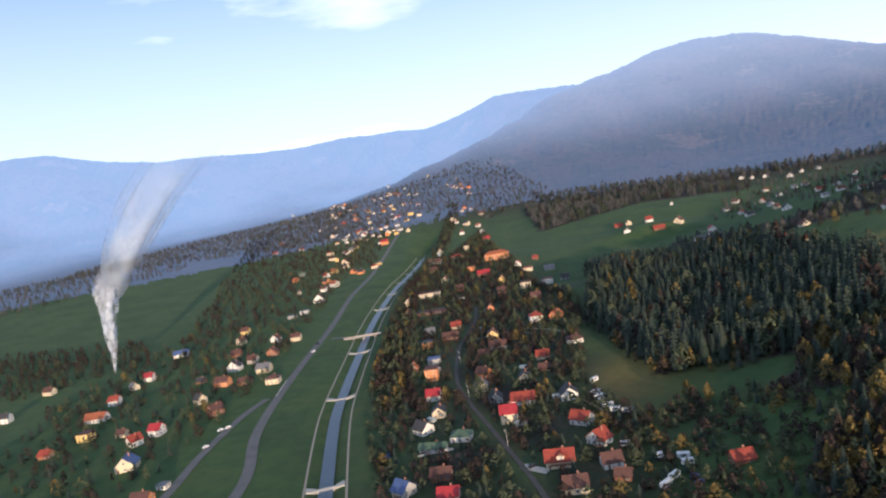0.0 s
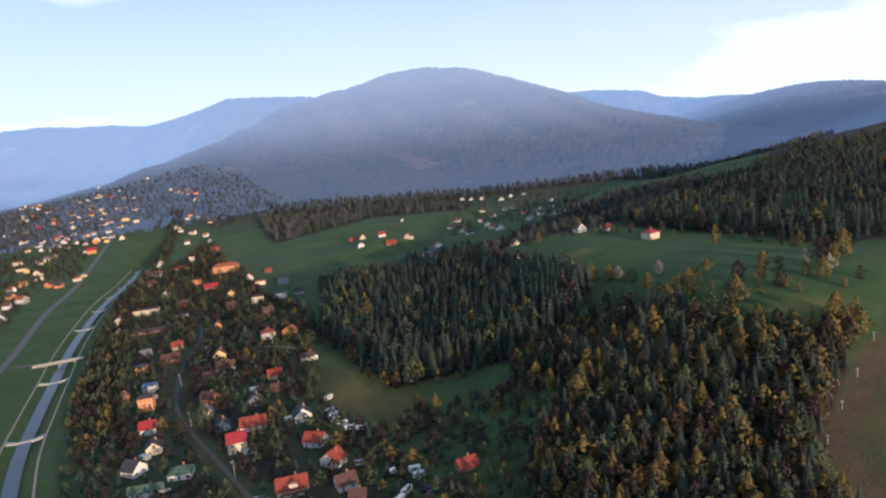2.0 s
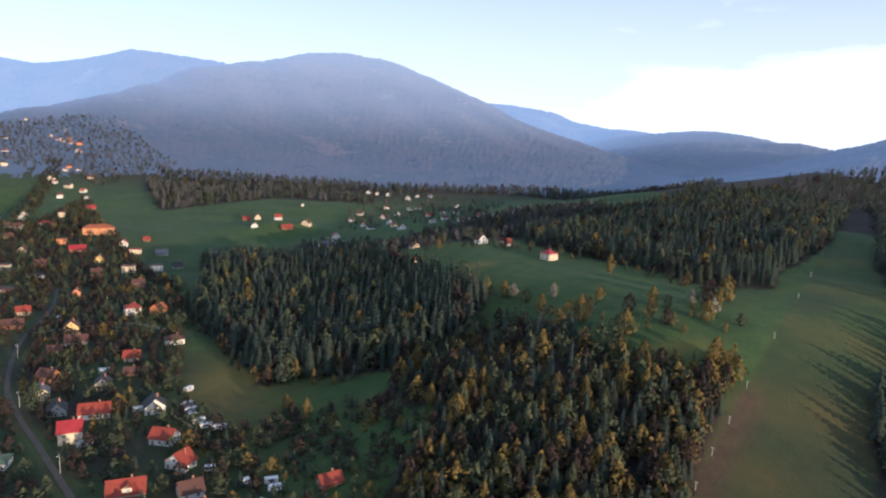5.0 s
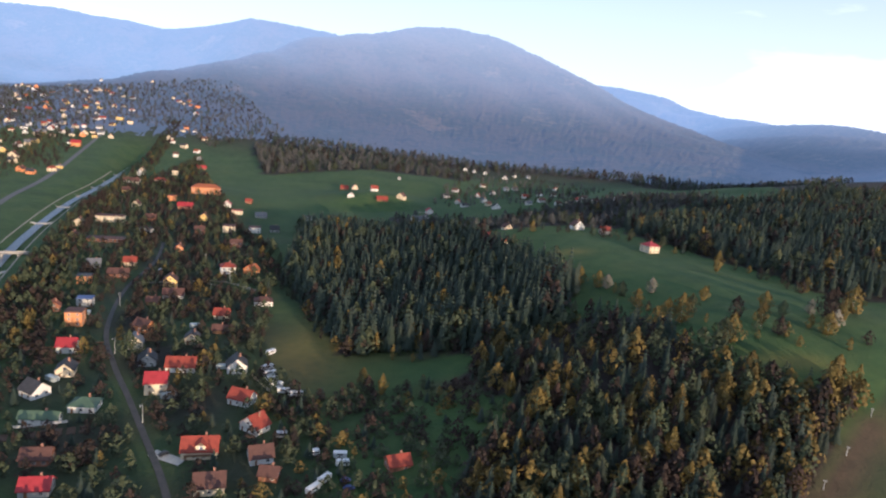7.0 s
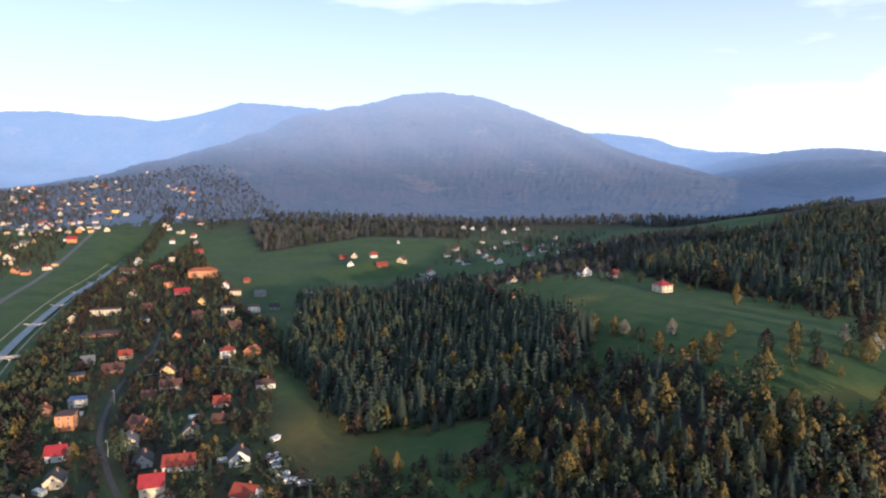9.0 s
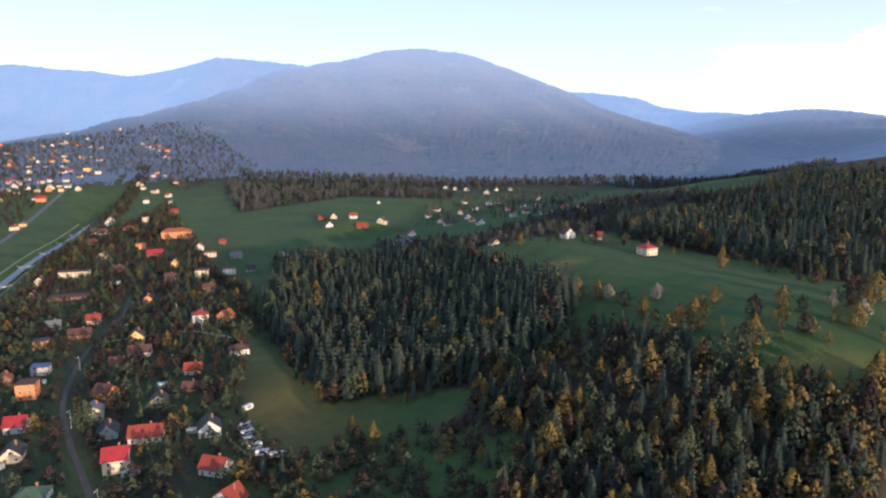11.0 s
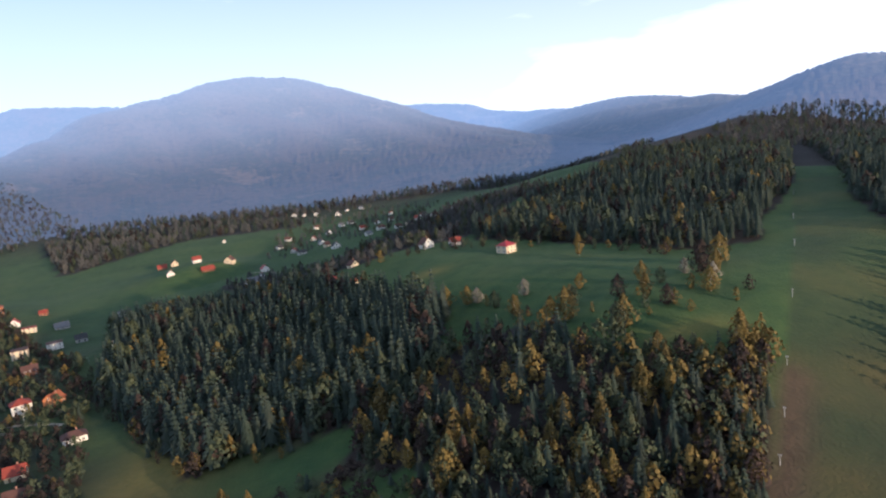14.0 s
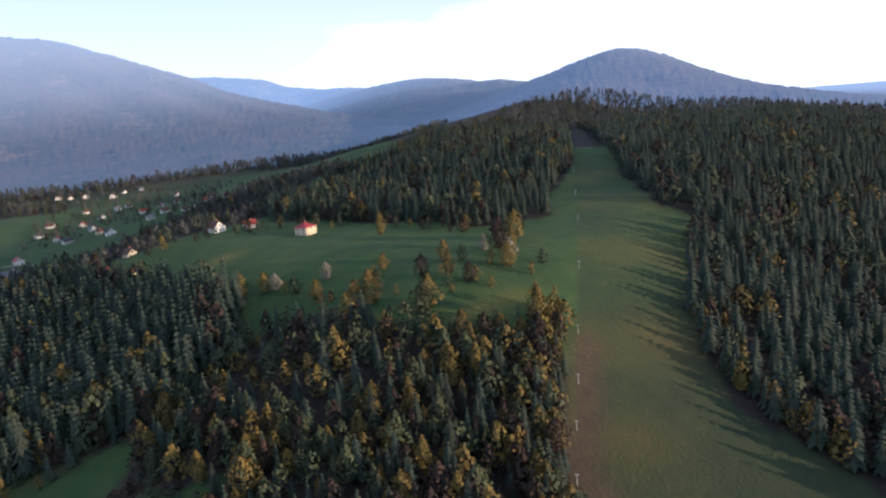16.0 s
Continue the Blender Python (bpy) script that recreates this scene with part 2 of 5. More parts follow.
def ridge(x, y, line, width):
    """A mountain chain along a crest line of (x, y, height)."""
    best = np.zeros_like(x)
    for (ax, ay, ah), (bx, by, bh) in zip(line[:-1], line[1:]):
        dx, dy = bx - ax, by - ay
        s = np.clip(((x - ax) * dx + (y - ay) * dy) / (dx * dx + dy * dy), 0, 1)
        d2 = (x - ax - s * dx) ** 2 + (y - ay - s * dy) ** 2
        best = np.maximum(best, (ah + s * (bh - ah)) * np.exp(-(d2 / width ** 2) ** 0.8))
    return best


WEST_CHAIN = [(-3767, 1009, 546), (-3443, 1831, 573), (-3271, 2124, 587), (-3155, 2292, 587), (-2988, 2507, 525), (-2805, 2709, 470), (-2594, 2912, 470), (-2347, 3115, 470), (-2181, 3233, 450), (-2012, 3283, 446), (-1825, 3333, 435), (-1644, 3370, 448), (-1493, 3385, 437), (-1284, 3417, 471), (-1053, 3443, 518), (-847, 3448, 500), (-668, 3436, 492), (-366, 3481, 473), (0, 3600, 426)]
MAIN_PEAK = [(-835, 2197, 105), (-793, 2371, 184), (-644, 2622, 304), (-461, 2914, 430), (-377, 3027, 473), (-249, 3090, 511), (-146, 3097, 544), (-22, 3100, 547), (97, 3078, 525), (212, 3033, 472), (367, 2907, 387), (511, 2784, 309), (682, 2509, 195), (779, 2164, 108), (813, 1827, 52), (789, 1618, 42)]
EAST_CHAIN = [(313, 4424, 441), (836, 4305, 452), (1034, 4159, 434), (1239, 3945, 377), (1357, 3747, 316), (1470, 3324, 262), (1496, 3091, 258), (1556, 2720, 247), (1600, 2398, 240), (1601, 2151, 220), (1613, 1884, 186), (1583, 1640, 196), (1604, 1474, 195), (1576, 1353, 167), (1543, 1236, 132)]
EAST_SPUR = [(1505, 1215, 114), (1424, 1074, 90), (1280, 840, 68), (1156, 655, 53), (1050, 531, 34), (975, 455, 14), (901, 370, 5), (900, 60, 5), (950, -400, 5)]
SHOULDER = [(400, 880, 62), (578, 994, 90), (788, 1096, 110), (1054, 1204, 128), (1400, 1400, 160), (1722, 1524, 185)]


def mountains(x, y):
    return np.maximum.reduce([ridge(x, y, WEST_CHAIN, 620), ridge(x, y, MAIN_PEAK, 760), ridge(x, y, EAST_CHAIN, 560), ridge(x, y, EAST_SPUR, 330)])


def valley(x, y):
    wide = np.clip(0.35 * (y - 350), 0, 100)
    z = 56 * smooth(-60, 200, x + wide) * smooth(100, 320, y + 0.15 * (150 - x)) * (1 - smooth(560, 800, y - 0.45 * (x - 100)))
    z = z + 22 * smooth(200, 520, x) * smooth(220, 520, y) * (1 - smooth(900, 1500, y - 0.3 * x))
    z = z * (1 - 0.6 * smooth(350, 1000, x - 0.6 * y))
    z = z + bump(x, y, -110, 560, 70, 80, 14) + bump(x, y, -300, 790, 110, 120, 15) + bump(x, y, -95, 905, 80, 70, 22)
    z = z + bump(x, y, -60, 1180, 260, 190, 22) + 26 * smooth(1150, 1700, y) + 40 * smooth(-650, -1600, x)
    return np.maximum(z, ridge(x, y, SHOULDER, 300))


def height(x, y):
    x, y = np.asarray(x, float), np.asarray(y, float)
    low, high = valley(x, y), mountains(x, y)
    # folds and gullies grow with the height of the slopes
    fold = (np.sin(x / 170 + 1.3 * np.sin(y / 260)) + 0.6 * np.sin(y / 120 + x / 310)) * np.clip((high - 60) / 300, 0, 1) * 11
    fine = 0.8 * np.sin(x / 23 + np.sin(y / 31)) * np.sin(y / 27) * smooth(4, 30, low)
    return np.sqrt(low ** 2 + high ** 2) + fold + fine


RIVER = [(-120, 40), (-150, 100), (-207, 198), (-253, 280), (-282, 343), (-312, 412), (-370, 549), (-434, 728), (-482, 901), (-581, 1208), (-695, 1544), (-900, 2000)]
MAIN_ROAD = [(-225, 90), (-252, 184), (-294, 249), (-328, 320), (-368, 418), (-405, 514), (-476, 681), (-529, 840), (-651, 1158), (-790, 1544)]
SIDE_ROAD = [(-275, 120), (-297, 180), (-313, 219), (-330, 276), (-334, 312)]
TOWN_ROAD = [(-60, 140), (-89, 191), (-112, 225), (-135, 258), (-159, 292), (-186, 337), (-213, 413), (-228, 493), (-250, 560)]
CROSS_LANE = [(-213, 430), (-190, 445), (-160, 455), (-130, 440)]


def along(line, step=6.0):
    """Points every few metres along a smooth line, with the way ahead at each."""
    pts = [Vector((*p, 0)) for p in line]
    out = []
    for k in range(len(pts) - 1):
        a, b, c, d = pts[max(0, k - 1)], pts[k], pts[k + 1], pts[min(len(pts) - 1, k + 2)]
        count = max(1, round((c - b).length / step))
        for s in range(count):
            t = s / count
            out.append(0.5 * (2 * b + (c - a) * t + (2 * a - 5 * b + 4 * c - d) * t * t + (3 * b - a - 3 * c + d) * t ** 3))
    out.append(pts[-1])
    return [(p, (out[min(len(out) - 1, k + 1)] - out[max(0, k - 1)]).normalized()) for k, p in enumerate(out)]


def far_from(line, x, y):
    """Distance of points from a line."""
    best = np.full(np.shape(x), 1e9)
    for (ax, ay), (bx, by) in zip(line[:-1], line[1:]):
        dx, dy = bx - ax, by - ay
        s = np.clip(((x - ax) * dx + (y - ay) * dy) / (dx * dx + dy * dy), 0, 1)
        best = np.minimum(best, np.hypot(x - ax - s * dx, y - ay - s * dy))
    return best


def inside(shape, x, y):
    """Which points lie in a polygon."""
    x, y = np.asarray(x, float), np.asarray(y, float)
    hit = np.zeros(x.shape, bool)
    for (ax, ay), (bx, by) in zip(shape, shape[1:] + shape[:1]):
        hit ^= ((ay > y) != (by > y)) & (x < (bx - ax) * (y - ay) / (by - ay + 1e-9) + ax)
    return hit


SPRUCE_WOOD = [(-122, 560), (-118, 480), (-72, 385), (-46, 338), (0, 338), (40, 322), (75, 345), (98, 400), (60, 470), (46, 520), (0, 590), (-110, 690), (-150, 660)]
MIXED_WOOD = [(40, 322), (22, 300), (45, 255), (20, 210), (30, 120), (120, 90), (128, 180), (150, 205), (168, 222), (180, 246), (150, 262), (128, 290), (118, 325), (98, 350), (75, 345)]
SLOPE_WOOD = [(232, 80), (222, 150), (226, 195), (262, 236), (312, 275), (366, 300), (366, 340), (414, 412), (476, 474), (760, 800), (1100, 700), (900, 150), (500, 40)]
BACK_WOOD = [(212, 478), (232, 442), (252, 380), (300, 372), (330, 410), (392, 452), (452, 505), (720, 800), (780, 1000), (560, 960), (330, 830), (190, 640), (170, 560)]
GULLY_WOOD = [(-20, 640), (60, 560), (170, 580), (300, 830), (420, 940), (300, 1000), (180, 900), (60, 780), (-60, 800)]
FAR_WOOD = [(-420, 1470), (-200, 1240), (40, 1230), (60, 1330), (-60, 1430), (150, 1470), (400, 1430), (620, 1100), (760, 1180), (800, 1330), (500, 1520), (0, 1560), (-420, 1540)]
HILL_WOOD = [(-340, 1180), (-300, 1060), (-250, 1130), (-140, 1240), (-220, 1330), (-420, 1400)]
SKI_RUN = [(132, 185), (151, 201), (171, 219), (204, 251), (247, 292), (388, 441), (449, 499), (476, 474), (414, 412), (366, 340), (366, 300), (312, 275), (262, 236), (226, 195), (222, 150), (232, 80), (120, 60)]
WOODS = [SPRUCE_WOOD, MIXED_WOOD, SLOPE_WOOD, BACK_WOOD, GULLY_WOOD, FAR_WOOD, HILL_WOOD]


def land(x, y):
    """Height of the land with the river bed cut into it."""
    d = far_from(RIVER, x, y)
    return height(x, y) * np.maximum(smooth(4, 40, d) ** 0.5, smooth(1050, 1350, np.asarray(y, float))) - 2.4 * (1 - smooth(3.5, 9, d)) - 0.8 * (1 - smooth(12, 26, d))


def lines_of(lo, fine_lo, fine_hi, hi, step):
    """Grid lines, close in the middle and wider outside."""
    mid = list(np.arange(fine_lo, fine_hi, step))
    right, left, s = [fine_hi], [fine_lo], step
    while right[-1] < hi:
        s *= 1.07
        right.append(right[-1] + s)
    s = step
    while left[-1] > lo:
        s *= 1.07
        left.append(left[-1] - s)
    return np.array(left[:0:-1] + mid + right)


FAR_FROM = 1500


def far_country():
    """The mountains as a fan of narrow strips, rough with tree tops."""
    rng = np.random.default_rng(5)
    a = np.radians(np.arange(-74, 74.01, 0.16))
    r = np.concatenate([np.arange(FAR_FROM, 2600, 34), np.arange(2600, 4700, 24)])
    A, R = np.meshgrid(a, r)
    X, Y = R * np.sin(A), R * np.cos(A)
    high = mountains(X, Y)
    wood = np.clip(high / 90, 0, 1)
    tops = rng.normal(0, 1, X.shape) * 1.5 + 2.6 * np.clip(rng.normal(0, 1, X.shape) - 1.4, 0, 2)
    gully = np.abs(np.sin(X / 95 + 0.9 * np.sin(Y / 210) + Y / 600)) * 14 + 7 * np.sin(X / 41 + Y / 67)
    Z = land(X, Y) + wood * (tops + (gully - 8) * smooth(60, 260, high) * (1 - smooth(300, 460, high))) + 1.4 * smooth(FAR_FROM, FAR_FROM + 90, R) - 0.6
    w = len(a)
    faces = [(j * w + i, j * w + w + i, j * w + w + i + 1, j * w + i + 1) for j in range(len(r) - 1) for i in range(w - 1)]
    return np.stack([X.ravel(), Y.ravel(), Z.ravel()], 1), faces


def build_land():
    xs, ys = lines_of(-4300, -460, 480, 4300, 5.0), lines_of(-1500, 60, 900, 4700, 5.0)
    X, Y = np.meshgrid(xs, ys)
    Z = land(X, Y)
    w = len(xs)
    # the far country is a mesh of its own, finer along its crests
    gone = (np.hypot(X, Y) > FAR_FROM + 110) & (np.abs(np.degrees(np.arctan2(X, Y))) < 73)
    faces = []
    for j in range(len(ys) - 1):
        for i in range(w - 1):
            k = j * w + i
            if not (gone[j, i] and gone[j + 1, i] and gone[j, i + 1] and gone[j + 1, i + 1]):
                faces.append((k, k + 1, k + w + 1, k + w))
    verts = np.stack([X.ravel(), Y.ravel(), Z.ravel()], 1)
    made = []
    far_verts, far_faces = far_country()
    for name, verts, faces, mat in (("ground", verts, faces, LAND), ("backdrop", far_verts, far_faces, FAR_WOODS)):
        used = np.unique(np.array(faces))
        back_to = np.full(len(verts), -1)
        back_to[used] = np.arange(len(used))
        me = bpy.data.meshes.new(name)
        me.from_pydata(verts[used].tolist(), [], back_to[np.array(faces)].tolist())
        me.materials.append(mat)
        me.polygons.foreach_set("use_smooth", [True] * len(me.polygons))
        if name == "ground":
            x, y = verts[used, 0], verts[used, 1]
            wob = 6 * np.sin(x / 11) + 5 * np.sin(y / 9 + x / 17)
            cover = np.zeros((len(used), 4), np.float32)
            cover[:, 3] = 1
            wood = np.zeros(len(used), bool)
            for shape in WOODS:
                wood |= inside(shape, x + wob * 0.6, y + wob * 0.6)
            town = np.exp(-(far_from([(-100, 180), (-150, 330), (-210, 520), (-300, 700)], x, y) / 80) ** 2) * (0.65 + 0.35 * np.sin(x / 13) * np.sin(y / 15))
            # on the ski run the floor colour is painted shade, stronger at the near end
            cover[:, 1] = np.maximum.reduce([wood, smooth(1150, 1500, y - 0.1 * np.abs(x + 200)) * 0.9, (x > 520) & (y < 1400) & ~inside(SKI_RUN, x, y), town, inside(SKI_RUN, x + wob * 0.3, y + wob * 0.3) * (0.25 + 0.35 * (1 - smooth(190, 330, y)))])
            cover[:, 0] = 1.3 * np.exp(-((x + 66 + 0.5 * wob) / 27) ** 2 - ((y - 332) / 55) ** 2) + 0.3 * inside(SKI_RUN, x, y) * np.clip(np.sin(x / 24 + y / 19) + 0.3 * np.sin(x / 5), 0, 1)
            cover[:, 0] += 0.7 * np.exp(-((x - 166 + 0.5 * wob) / 14) ** 2 - ((y - 187) / 12) ** 2) + 0.5 * np.exp(-((x - 232 + wob) / 20) ** 2 - ((y - 224) / 14) ** 2)
            cover[:, 0] += 0.8 * np.exp(-((x - 105) / 14) ** 2 - ((y - 470) / 9) ** 2) + 0.7 * np.exp(-((x - 172) / 22) ** 2 - ((y - 272) / 8) ** 2)
            cover[:, 2] = 0.8 * np.exp(-(far_from([(134, 150), (140, 187), (160, 205), (190, 233)], x, y) / 7) ** 2)
            cover[:, 2] += 0.6 * np.exp(-((x + 5 + wob) / 22) ** 2 - ((y - 333) / 7) ** 2) + 0.6 * np.exp(-((x - 25 + wob) / 22) ** 2 - ((y - 285) / 8) ** 2)
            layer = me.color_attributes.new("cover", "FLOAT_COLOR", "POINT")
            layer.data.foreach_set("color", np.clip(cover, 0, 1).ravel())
        made.append(new(name, me))
    tagged(made[0], "green meadows, gardens and brown woodland floor of a hilly valley", "ground", kind="structure")
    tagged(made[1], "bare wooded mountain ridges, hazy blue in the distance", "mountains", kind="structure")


build_land()


def ribbon(name, line, width, mat, lift, label, category, across=3):
    """A strip that follows the land along a line: a road, a path or the water."""
    verts, faces = [], []
    for k, (p, way) in enumerate(along(line)):
        side = Vector((way.y, -way.x, 0))
        for j in range(across + 1):
            q = p + side * width * (j / across - 0.5)
            z = float(land(q.x, q.y)) if lift is not None else -1.5 + 0.0 * k
            verts.append((q.x, q.y, z + (lift or 0)))
        if k:
            a = (k - 1) * (across + 1)
            faces += [(a + j, a + j + 1, a + across + 2 + j, a + across + 1 + j) for j in range(across)]
    me = bpy.data.meshes.new(name)
    me.from_pydata(verts, [], faces)
    me.materials.append(mat)
    return tagged(new(name, me), label, category, kind="structure")


ribbon("water", RIVER, 7.5, WATER, None, "shallow blue-grey river between grass banks", "river")
ribbon("road", MAIN_ROAD, 7, ASPHALT, 0.45, "grey asphalt main road along the river", "road")
ribbon("road", SIDE_ROAD, 6, ASPHALT, 0.5, "grey side road joining the main road", "road")
ribbon("road", TOWN_ROAD, 2.7, DARK_ASPHALT, 0.4, "narrow grey village road between the gardens", "road")
ribbon("road", CROSS_LANE, 3.5, GRAVEL, 0.4, "pale gravel lane between the houses", "lane")


# ---- building blocks ----
def part(name, bm, material, parent=None, label=""):
    """Link a bmesh as one mesh object under a thing or a part."""
    me = bpy.data.meshes.new(name)
    bm.to_mesh(me)
    bm.free()
    me.materials.append(material)
    ob = new(name, me)
    if parent:
        ob.parent = parent
    return tagged(ob, label) if label else ob


def box(bm, x0, y0, z0, x1, y1, z1):
    v = [bm.verts.new(p) for p in ((x0, y0, z0), (x1, y0, z0), (x1, y1, z0), (x0, y1, z0), (x0, y0, z1), (x1, y0, z1), (x1, y1, z1), (x0, y1, z1))]
    for f in ((3, 2, 1, 0), (4, 5, 6, 7), (0, 1, 5, 4), (1, 2, 6, 5), (2, 3, 7, 6), (3, 0, 4, 7)):
        bm.faces.new([v[k] for k in f])


def slab(bm, corners, thick):
    """A plate of some thickness below its upper corners."""
    up = [bm.verts.new(c) for c in corners]
    dn = [bm.verts.new((c[0], c[1], c[2] - thick)) for c in corners]
    bm.faces.new(up)
    bm.faces.new(dn[::-1])
    n = len(up)
    for k in range(n):
        bm.faces.new((up[k], dn[k], dn[(k + 1) % n], up[(k + 1) % n]))


def window_mesh(name, w, h, depth):
    bm = bmesh.new()
    box(bm, -w / 2, -depth, -h / 2, w / 2, 0.02, h / 2)
    me = bpy.data.meshes.new(name)
    bm.to_mesh(me)
    bm.free()
    return me


PANE = window_mesh("pane", 0.5, 1.15, 0.09)
PANE.materials.append(GLASS)
SASH = window_mesh("window", 1.35, 1.45, 0.06)
SASH.materials.append(FRAME)
PLAIN_PANE = window_mesh("window", 1.4, 1.4, 0.07)
PLAIN_PANE.materials.append(GLASS)


def seat_on(x, y, w, d, yaw):
    """The lowest ground under a footprint."""
    c, s = math.cos(radians(yaw)), math.sin(radians(yaw))
    return min(float(land(x + c * a - s * b, y + s * a + c * b)) for a in (-w / 2, w / 2) for b in (-d / 2, d / 2))


STYLE = {"front": "gable end to the valley", "side": "long ridge", "hip": "hipped roof", "flat": "flat roof"}


FOOT = []


def house(x, y, yaw, w, d, h, wall, roof, style="side", near=True, group="houses of the village", rise=None, balcony=False):
    """A house with its walls, roof, chimney, door and windows."""
    base = seat_on(x, y, w, d, yaw)
    FOOT.append((x, y, max(w, d) * 0.5))
    root = new("house")
    root.matrix_basis = pose(x, y, base, 0, 0, yaw)
    rise = rise or (0.42 * (w if style == "front" else d) if style in ("front", "side") else 0.3 * min(w, d))
    floors = "tall" if h > 6 else "low"
    what = {"front": "house with a steep {} gable roof", "side": "house under a long {} ridged roof", "hip": "house with a {} hipped roof", "flat": "block with a flat {} roof"}[style].format(roof)
    tagged(root, f"{floors} {wall} {what}", "house", group)
    bm = bmesh.new()
    hw, hd = w / 2, d / 2
    box(bm, -hw, -hd, -2.5, hw, hd, h)
    if style == "front":
        for y0, y1 in ((-hd, -hd + 0.3), (hd - 0.3, hd)):
            a = [bm.verts.new((px, py, pz)) for py in (y0, y1) for px, pz in ((-hw, h), (hw, h), (0, h + rise))]
            bm.faces.new((a[0], a[1], a[2]))
            bm.faces.new((a[5], a[4], a[3]))
            bm.faces.new((a[1], a[4], a[5], a[2]))
            bm.faces.new((a[0], a[2], a[5], a[3]))
    if style == "side":
        for x0, x1 in ((-hw, -hw + 0.3), (hw - 0.3, hw)):
            a = [bm.verts.new((px, py, pz)) for px in (x0, x1) for py, pz in ((-hd, h), (hd, h), (0, h + rise))]
            bm.faces.new((a[2], a[1], a[0]))
            bm.faces.new((a[3], a[4], a[5]))
            bm.faces.new((a[2], a[5], a[4], a[1]))
            bm.faces.new((a[3], a[5], a[2], a[0]))
    part("wall", bm, WALLS[wall], root)
    bm = bmesh.new()
    e, t = 0.6, 0.28
    if style == "front":
        drop = rise / hw * e
        for sgn in (-1, 1):
            slab(bm, [(0, -hd - e, h + rise + t), (0, hd + e, h + rise + t), (sgn * (hw + e), hd + e, h - drop + t), (sgn * (hw + e), -hd - e, h - drop + t)][::sgn], t)
    elif style == "side":
        drop = rise / hd * e
        for sgn in (-1, 1):
            slab(bm, [(-hw - e, 0, h + rise + t), (hw + e, 0, h + rise + t), (hw + e, sgn * (hd + e), h - drop + t), (-hw - e, sgn * (hd + e), h - drop + t)][::-sgn], t)
    elif style == "hip":
        r = max(0.0, hw - hd)
        lo = [bm.verts.new((sx * (hw + e), sy * (hd + e), h)) for sx, sy in ((-1, -1), (1, -1), (1, 1), (-1, 1))]
        hi = [bm.verts.new((-r - 0.2, 0, h + rise)), bm.verts.new((r + 0.2, 0, h + rise))]
        bm.faces.new((lo[0], lo[1], hi[1], hi[0]))
        bm.faces.new((lo[2], lo[3], hi[0], hi[1]))
        bm.faces.new((lo[1], lo[2], hi[1]))
        bm.faces.new((lo[3], lo[0], hi[0]))
        bm.faces.new(lo[::-1])
    else:
        box(bm, -hw - 0.3, -hd - 0.3, h, hw + 0.3, hd + 0.3, h + 0.4)
    roof_part = part("roof", bm, ROOFS[roof], root)
    if style != "flat":
        bm = bmesh.new()
        cx, cy = (hw * 0.3, hd * 0.2)
        box(bm, cx - 0.35, cy - 0.3, h + rise * 0.5, cx + 0.35, cy + 0.3, h + rise + 1.0)
        box(bm, cx - 0.45, cy - 0.4, h + rise + 1.0, cx + 0.45, cy + 0.4, h + rise + 1.12)
        part("chimney", bm, BRICK, roof_part)
    if balcony:
        bm = bmesh.new()
        box(bm, -hw * 0.7, -hd - 1.1, h * 0.52, hw * 0.7, -hd, h * 0.52 + 0.15)
        box(bm, -hw * 0.7, -hd - 1.1, h * 0.52 + 0.15, hw * 0.7, -hd - 1.02, h * 0.52 + 1.0)
        part("balcony", bm, WALLS["wood"], root)
    storeys = max(1, round(h / 2.9))
    spots = []
    for k in range(storeys):
        z = 1.6 + 2.8 * k
        cols = max(2, int(w // 3.2))
        spots += [(-hw + w * (c + 0.5) / cols, -hd, z, 0) for c in range(cols)]
        cols = max(2, int(d // 3.6)) if near else 1
        spots += [(hw, -hd + d * (c + 0.5) / cols, z, 90) for c in range(cols)]
        if near:
            spots += [(-hw, -hd + d * (c + 0.5) / cols, z, -90) for c in range(cols)]
    if style == "front" and rise > 2.5:
        spots.append((0, -hd, h + rise * 0.3, 0))
    if not near:
        spots = spots[:6]
    for k, (px, py, pz, turn) in enumerate(spots):
        if near and k == 0:
            continue
        o = new("window", SASH if near else PLAIN_PANE)
        o.parent, o.matrix_basis = root, pose(px, py, pz, 0, 0, turn)
        if near:
            for sx in (-0.31, 0.31):
                g = new("pane", PANE)
                g.parent, g.matrix_basis = o, pose(sx, 0, 0)
    if near:
        bm = bmesh.new()
        box(bm, spots[0][0] - 0.5, -hd - 0.07, 0, spots[0][0] + 0.5, -hd + 0.02, 2.1)
        part("door", bm, DOOR, root)
    return root


